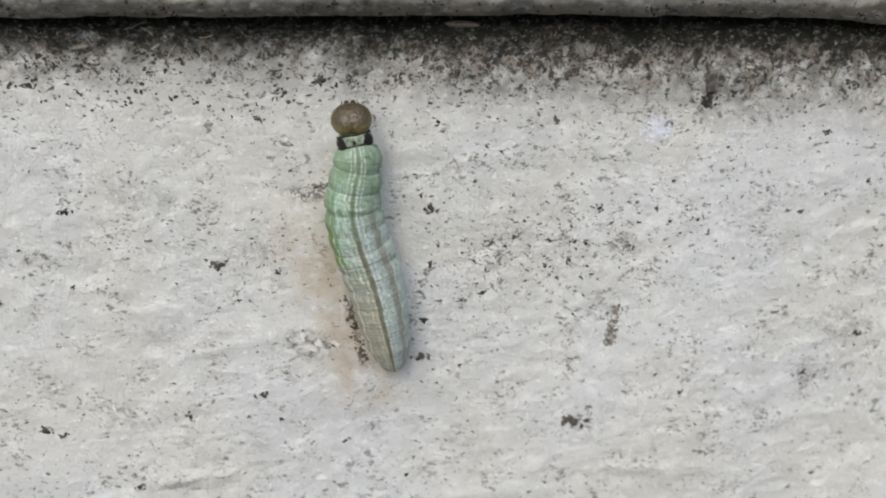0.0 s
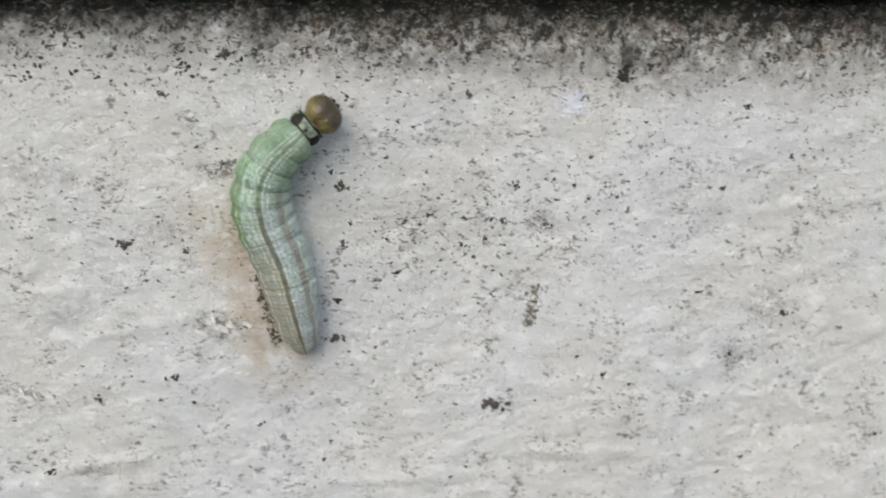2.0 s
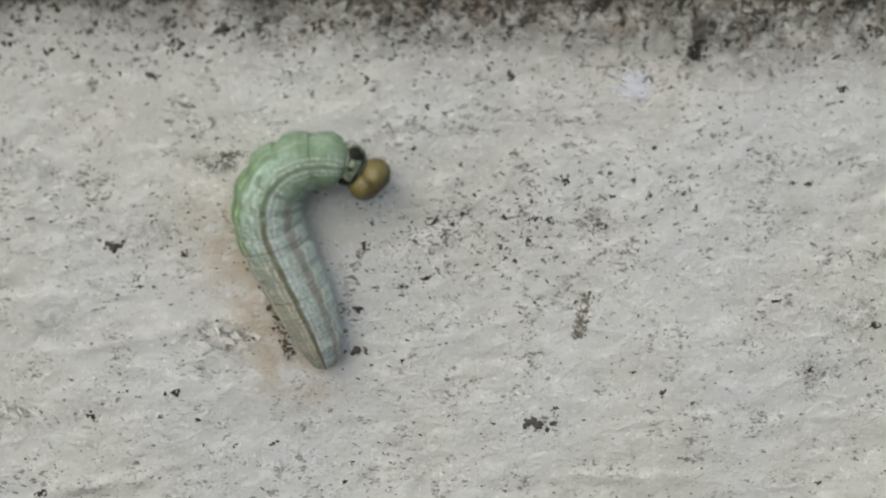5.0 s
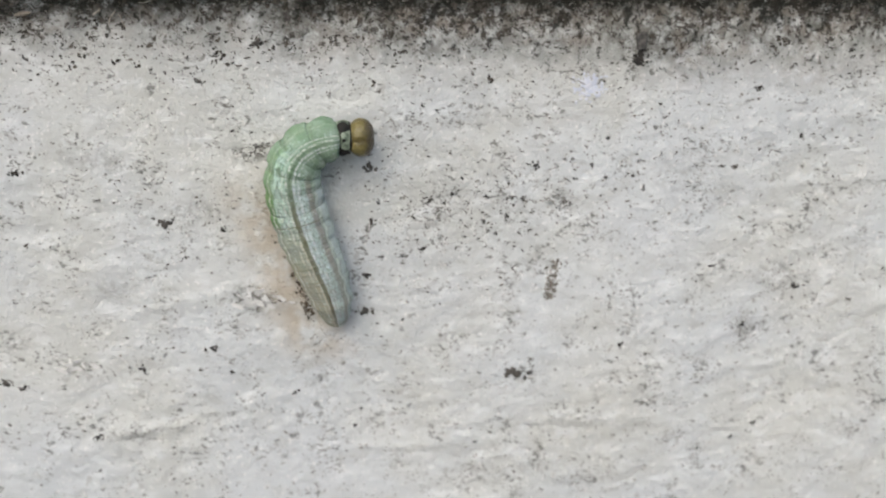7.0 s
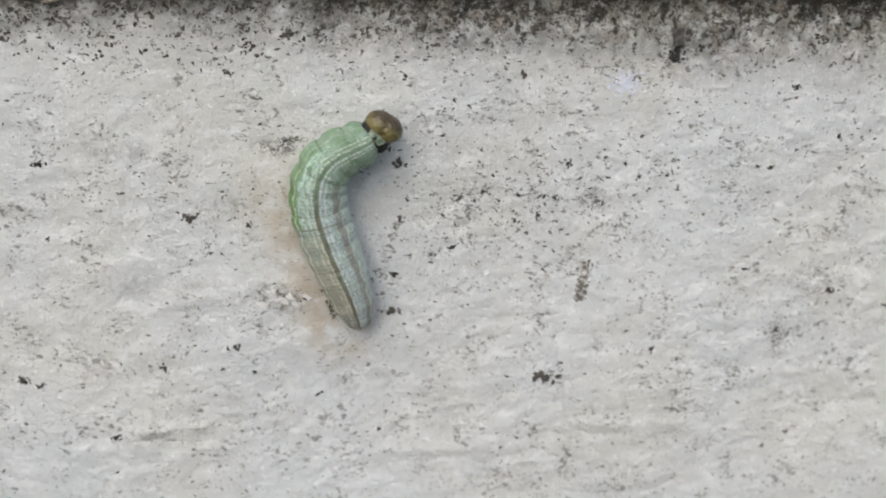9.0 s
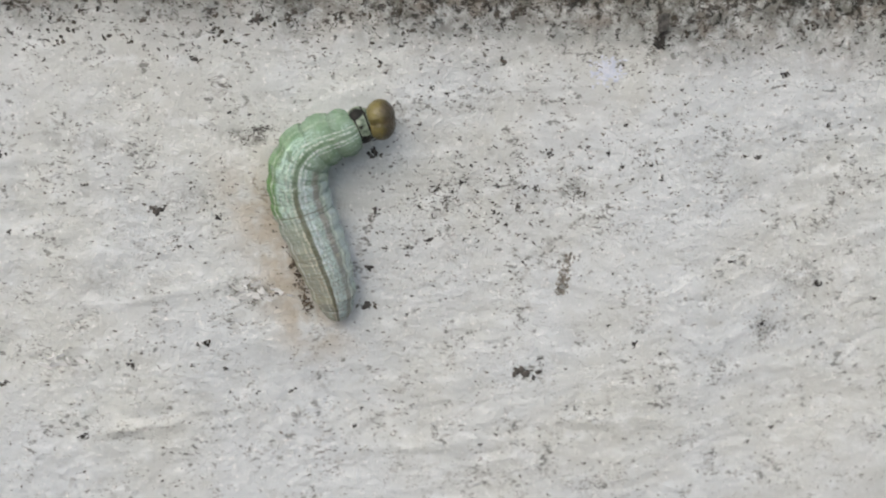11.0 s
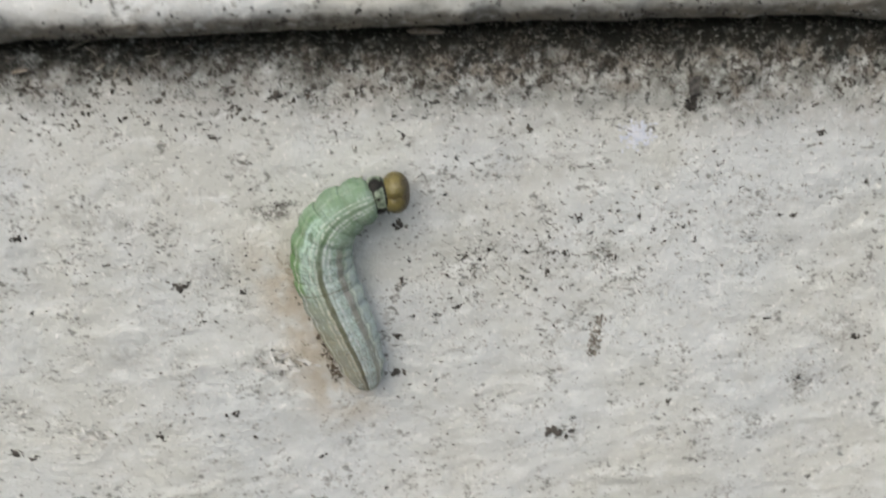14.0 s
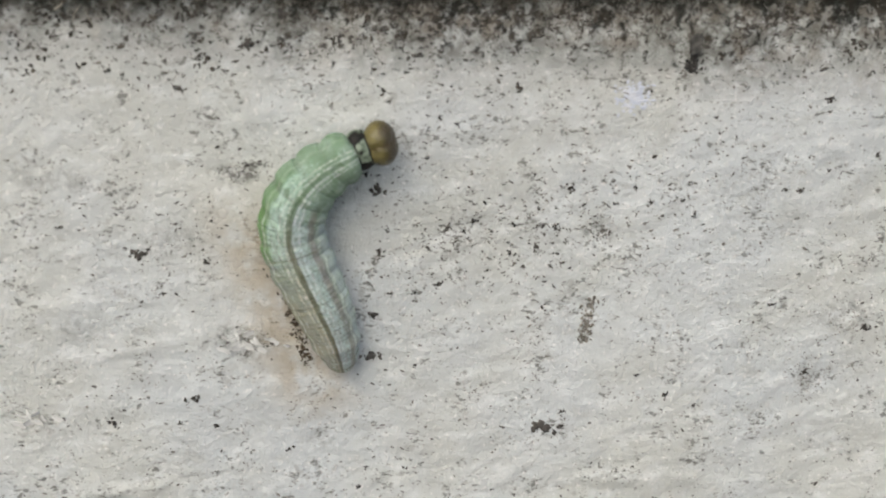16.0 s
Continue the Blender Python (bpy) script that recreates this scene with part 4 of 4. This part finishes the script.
def ring_mesh(index):
    """One ring of the body, bulging between two folds; the last ring of a segment is drawn in."""
    u = NECK * (index + 0.5) / RINGS
    half = 18.5 * NECK / RINGS / 2 * 2.5
    swell = 1 + (-0.6, 0.35, 0.7, 0.3, -1.0)[index % 5] * (0.088 if index >= 45 else 0.065 if index >= 40 else 0.026)
    swell += 0.012 * math.sin(index * 7.3) + 0.008 * math.sin(index * 2.9)
    around, along = 40, (-1, -0.75, -0.4, 0, 0.4, 0.75, 1)
    verts, faces, uvs = [], [], []
    for a in along:
        here = girth(u + a * half / 18.5) * (1 - 0.045 * a * a)
        if index == 0 and a < 0:
            here *= math.sqrt(max(1 - a * a, 0.01))
        if index == RINGS - 1 and a > 0:
            here *= 1 - 0.30 * a * a
        for k in range(around):
            w = 2 * math.pi * k / around
            wide, tall = math.sin(w), -math.cos(w)
            pleat = 1 + 0.05 * math.exp(-((abs(wide) - 0.93) / 0.10) ** 2) * (tall < 0.3)
            bulge = 1 + (swell - 1) * (0.3 + 0.9 * wide * wide)
            verts.append((a * half, here * wide * pleat * bulge, here * tall * (0.93 if tall > 0 else 0.86) * bulge))
    n = len(along)
    for i in range(n - 1):
        for k in range(around):
            b = (k + 1) % around
            faces.append((i * around + k, i * around + b, (i + 1) * around + b, (i + 1) * around + k))
            va, vb = (u + along[j] * half / 18.5 for j in (i, i + 1))
            uvs += [(k / around, va), ((k + 1) / around, va), ((k + 1) / around, vb), (k / around, vb)]
    for i, order in ((0, -1), (n - 1, 1)):
        faces.append(tuple(i * around + k for k in range(around))[::order])
        uvs += [(0.5, u)] * around
    data = mesh_of("segment", (np.array(verts) * MM).tolist(), faces, SKIN)
    layer = data.uv_layers.new(name="UVMap")
    layer.data.foreach_set("uv", np.array(uvs, np.float32).ravel())
    return data, u


def lump_mesh(name, scale, material, bend=None, levels=2):
    bm = bmesh.new()
    bmesh.ops.create_icosphere(bm, subdivisions=levels, radius=1)
    for v in bm.verts:
        co = Vector([a * b for a, b in zip(v.co, scale)])
        v.co = (bend(co, v.co) if bend else co) * MM
    data = bpy.data.meshes.new(name)
    bm.to_mesh(data)
    bm.free()
    data.materials.append(material)
    data.polygons.foreach_set("use_smooth", [True] * len(data.polygons))
    return data


def skull(co, unit):
    """Two round lobes with a cleft between them at the top and the back."""
    cleft = 0.06 * math.exp(-((co.y / 0.24) ** 2)) * max(0.0, min(1.0, 0.6 + 0.5 * unit.z - 0.2 * unit.x))
    lobe = 1 + 0.05 * math.exp(-(((abs(co.y) - 0.75) / 0.5) ** 2))
    brow = max(0.0, min(1.0, 1.6 * unit.x))
    rough = 1 + 0.018 * noise.noise(unit * 6) + (0.018 + 0.04 * brow) * noise.noise(unit * 13)
    return co * (1 - cleft) * lobe * rough


def limb(name, length, thick, material, steps=5):
    """A short tapered leg down local -z, hooked inwards at its foot."""
    verts, faces = [], []
    for i in range(steps + 1):
        s = i / steps
        r = thick * (1 - 0.65 * s)
        for k in range(8):
            a = 2 * math.pi * k / 8
            verts.append((r * math.cos(a) + 0.25 * length * s * s, r * math.sin(a), -length * s))
    for i in range(steps):
        for k in range(8):
            b = (k + 1) % 8
            faces.append((i * 8 + k, (i + 1) * 8 + k, (i + 1) * 8 + b, i * 8 + b))
    faces += [tuple(range(8)), tuple(steps * 8 + k for k in range(8))[::-1]]
    return mesh_of(name, (np.array(verts) * MM).tolist(), faces, material)


larva = tagged(new("caterpillar"), "pale green striped caterpillar with brown head on the painted wall", "caterpillar")
larva.location = PLACE
SEGMENTS = []
for s in range(RINGS // 5):
    lead = s * 5 + 2
    data, u = ring_mesh(lead)
    segment = part("segment", data, larva)
    rings = []
    for i in (lead - 2, lead - 1, lead + 1, lead + 2):
        data, v = ring_mesh(i)
        rings.append((part("annulet", data, segment), v))
    SEGMENTS.append((segment, u, rings))
    r = float(girth(u))
    if s >= 9:
        for side in (-1, 1):
            leg = part("leg", limb("leg", 1.3, 0.30, LEG), segment, "short hooked front leg")
            leg.matrix_basis = pose(0.1 * MM, side * 0.42 * r * MM, -0.62 * r * MM, side * 8, 0, 0)
    elif s in (0, 3, 4, 5, 6):
        for side in (-1, 1):
            foot = part("proleg", limb("proleg", 0.75, 0.42, SKIN if s else LEG), segment, "soft stubby proleg")
            foot.matrix_basis = pose(0, side * 0.5 * r * MM, -0.62 * r * MM, side * 14, 0, 0)


def collar_mesh():
    around, verts, faces = 36, [], []
    along = ((-0.75, 1.0), (-0.6, 1.16), (-0.45, 1.25), (-0.2, 1.30), (0.05, 1.29), (0.28, 1.22), (0.46, 1.10), (0.62, 0.94), (0.95, 0.72), (1.2, 0.45))
    for a, r in along:
        for k in range(around):
            w = 2 * math.pi * k / around
            uneven = 1 + 0.02 * math.sin(5 * w + 3 * a)
            verts.append((a, r * uneven * math.sin(w), -r * uneven * 0.88 * math.cos(w)))
    for i in range(len(along) - 1):
        for k in range(around):
            b = (k + 1) % around
            faces.append((i * around + k, i * around + b, (i + 1) * around + b, (i + 1) * around + k))
    faces += [tuple(range(around))[::-1], tuple((len(along) - 1) * around + k for k in range(around))]
    return mesh_of("collar", (np.array(verts) * MM).tolist(), faces, COLLAR)


def collar_shield(angle, wide, long, seed):
    """A thin black plate that lies on the collar's side, ragged at its rim."""
    r = np.random.default_rng(seed)
    verts, faces, sides = [], [], 16
    ragged = 1 + 0.30 * (r.random(sides) - 0.5)
    for size, out in ((1.0, 0.0), (0.92, 0.035), (0.5, 0.06)):
        for k in range(sides):
            a = 2 * math.pi * k / sides
            px, w = -0.16 + long * size * ragged[k] * math.cos(a), angle + wide * size * ragged[k] * math.sin(a)
            high = 1.285 - 0.25 * max(px - 0.05, 0) - 0.45 * max(-0.42 - px, 0) + out
            verts.append((px, high * math.sin(w), 0.88 * high * math.cos(w)))
    verts.append((-0.16, 1.35 * math.sin(angle), 0.88 * 1.35 * math.cos(angle)))
    for ring in range(2):
        faces += [(ring * sides + k, ring * sides + (k + 1) % sides, (ring + 1) * sides + (k + 1) % sides, (ring + 1) * sides + k) for k in range(sides)]
    faces += [(2 * sides + k, 2 * sides + (k + 1) % sides, 3 * sides) for k in range(sides)]
    return mesh_of("collar_spot", (np.array(verts) * MM).tolist(), faces, BLACK)


collar = part("collar", collar_mesh(), larva, "pale collar behind the head with black side spots")
for n, side in enumerate((-1, 1)):
    part("collar_spot", collar_shield(side * 0.92, 0.42, 0.46, 40 + n), collar, "black spot")
part("collar_spot", collar_shield(0.05, 0.09, 0.15, 47), collar, "small black spot")


def collar_line(at, r, wide, span):
    """A dark raised line over the collar's back."""
    verts, faces, n = [], [], 24
    for k in range(n + 1):
        w = radians(-span + 2 * span * k / n)
        uneven = 0.45 + 0.8 * abs(math.sin(3 * w + 8 * at))
        for da, dr in ((-wide, -0.03), (0, 0.035), (wide, -0.03)):
            verts.append((at + da * uneven, (r + dr) * math.sin(w), 0.88 * (r + dr) * math.cos(w)))
    for k in range(n):
        faces += [(k * 3 + j, k * 3 + j + 1, k * 3 + j + 4, k * 3 + j + 3) for j in range(2)]
    return mesh_of("collar_line", (np.array(verts) * MM).tolist(), faces, BLACK)


part("collar_line", collar_line(-0.40, 1.28, 0.06, 78), collar, "thin black line")
part("collar_line", collar_line(0.34, 1.20, 0.11, 86), collar, "thin black line")

head = part("head", lump_mesh("head", (0.98, 1.42, 1.24), SHELL, skull, 5), larva, "round brown two-lobed head, darker on the face")
for side in (-1, 1):
    for a, b in ((38, -18), (30, -28), (22, -36)):
        d = Vector((math.cos(radians(a)) * math.cos(radians(b)) * 0.88, side * math.sin(radians(a + 22)) * 1.13, math.sin(radians(b)) * 1.16))
        eye = part("eye", lump_mesh("eye", (0.06, 0.06, 0.06), BLACK, None, 2), head, "tiny black eye")
        eye.location = d * MM
    jaw = part("mandible", lump_mesh("mandible", (0.24, 0.22, 0.28), MOUTH), head, "dark mandible")
    jaw.location = Vector((0.58, side * 0.22, -0.98)) * MM
    feeler = part("antenna", limb("antenna", 0.28, 0.06, MOUTH, 3), head, "stubby antenna")
    feeler.matrix_basis = pose(0.66 * MM, side * 0.55 * MM, -0.82 * MM, 0, -40, 0)


def motions():
    """Keys every ring of the body, the collar and the head."""
    times = sorted({round(k * 0.2, 1) for k in range(81)} | {float(t) for t in CRAWL[:, 0]})
    tracks = {ob: [] for s, _, rings in SEGMENTS for ob in (s, *(ob for ob, _ in rings))} | {collar: [], head: []}
    for t in times:
        row = crawl_at(t)
        points = spine(row)
        for segment, u, rings in SEGMENTS:
            m = frame_on(points, u)
            tracks[segment].append((t, m))
            inverse = m.inverted()
            for ring, v in rings:
                tracks[ring].append((t, inverse @ frame_on(points, v)))
        turn, lift = radians(row[10]), 0.45 * row[11]
        x = Vector((math.cos(turn), 0, math.sin(turn)))
        z = Vector((0, -1, 0))
        m = Matrix((x, z.cross(x), z)).transposed().to_4x4()
        reach = row[12] - 0.15
        m.translation = Vector(points[-1]) * MM + x * reach * MM + Vector((0, -0.1 - 0.2 * math.sin(radians(lift)), 0)) * MM - PLACE
        neck = frame_on(points, 0.975)
        mean = neck.to_quaternion().slerp(m.to_quaternion(), 0.35)
        tracks[collar].append((t, Matrix.Translation(neck.translation.lerp(m.translation, 0.10)) @ mean.to_matrix().to_4x4()))
        tracks[head].append((t, m @ pose(0, 0, 0, 0, -lift, 0)))
    for ob, rows in tracks.items():
        walk(ob, rows)


motions()
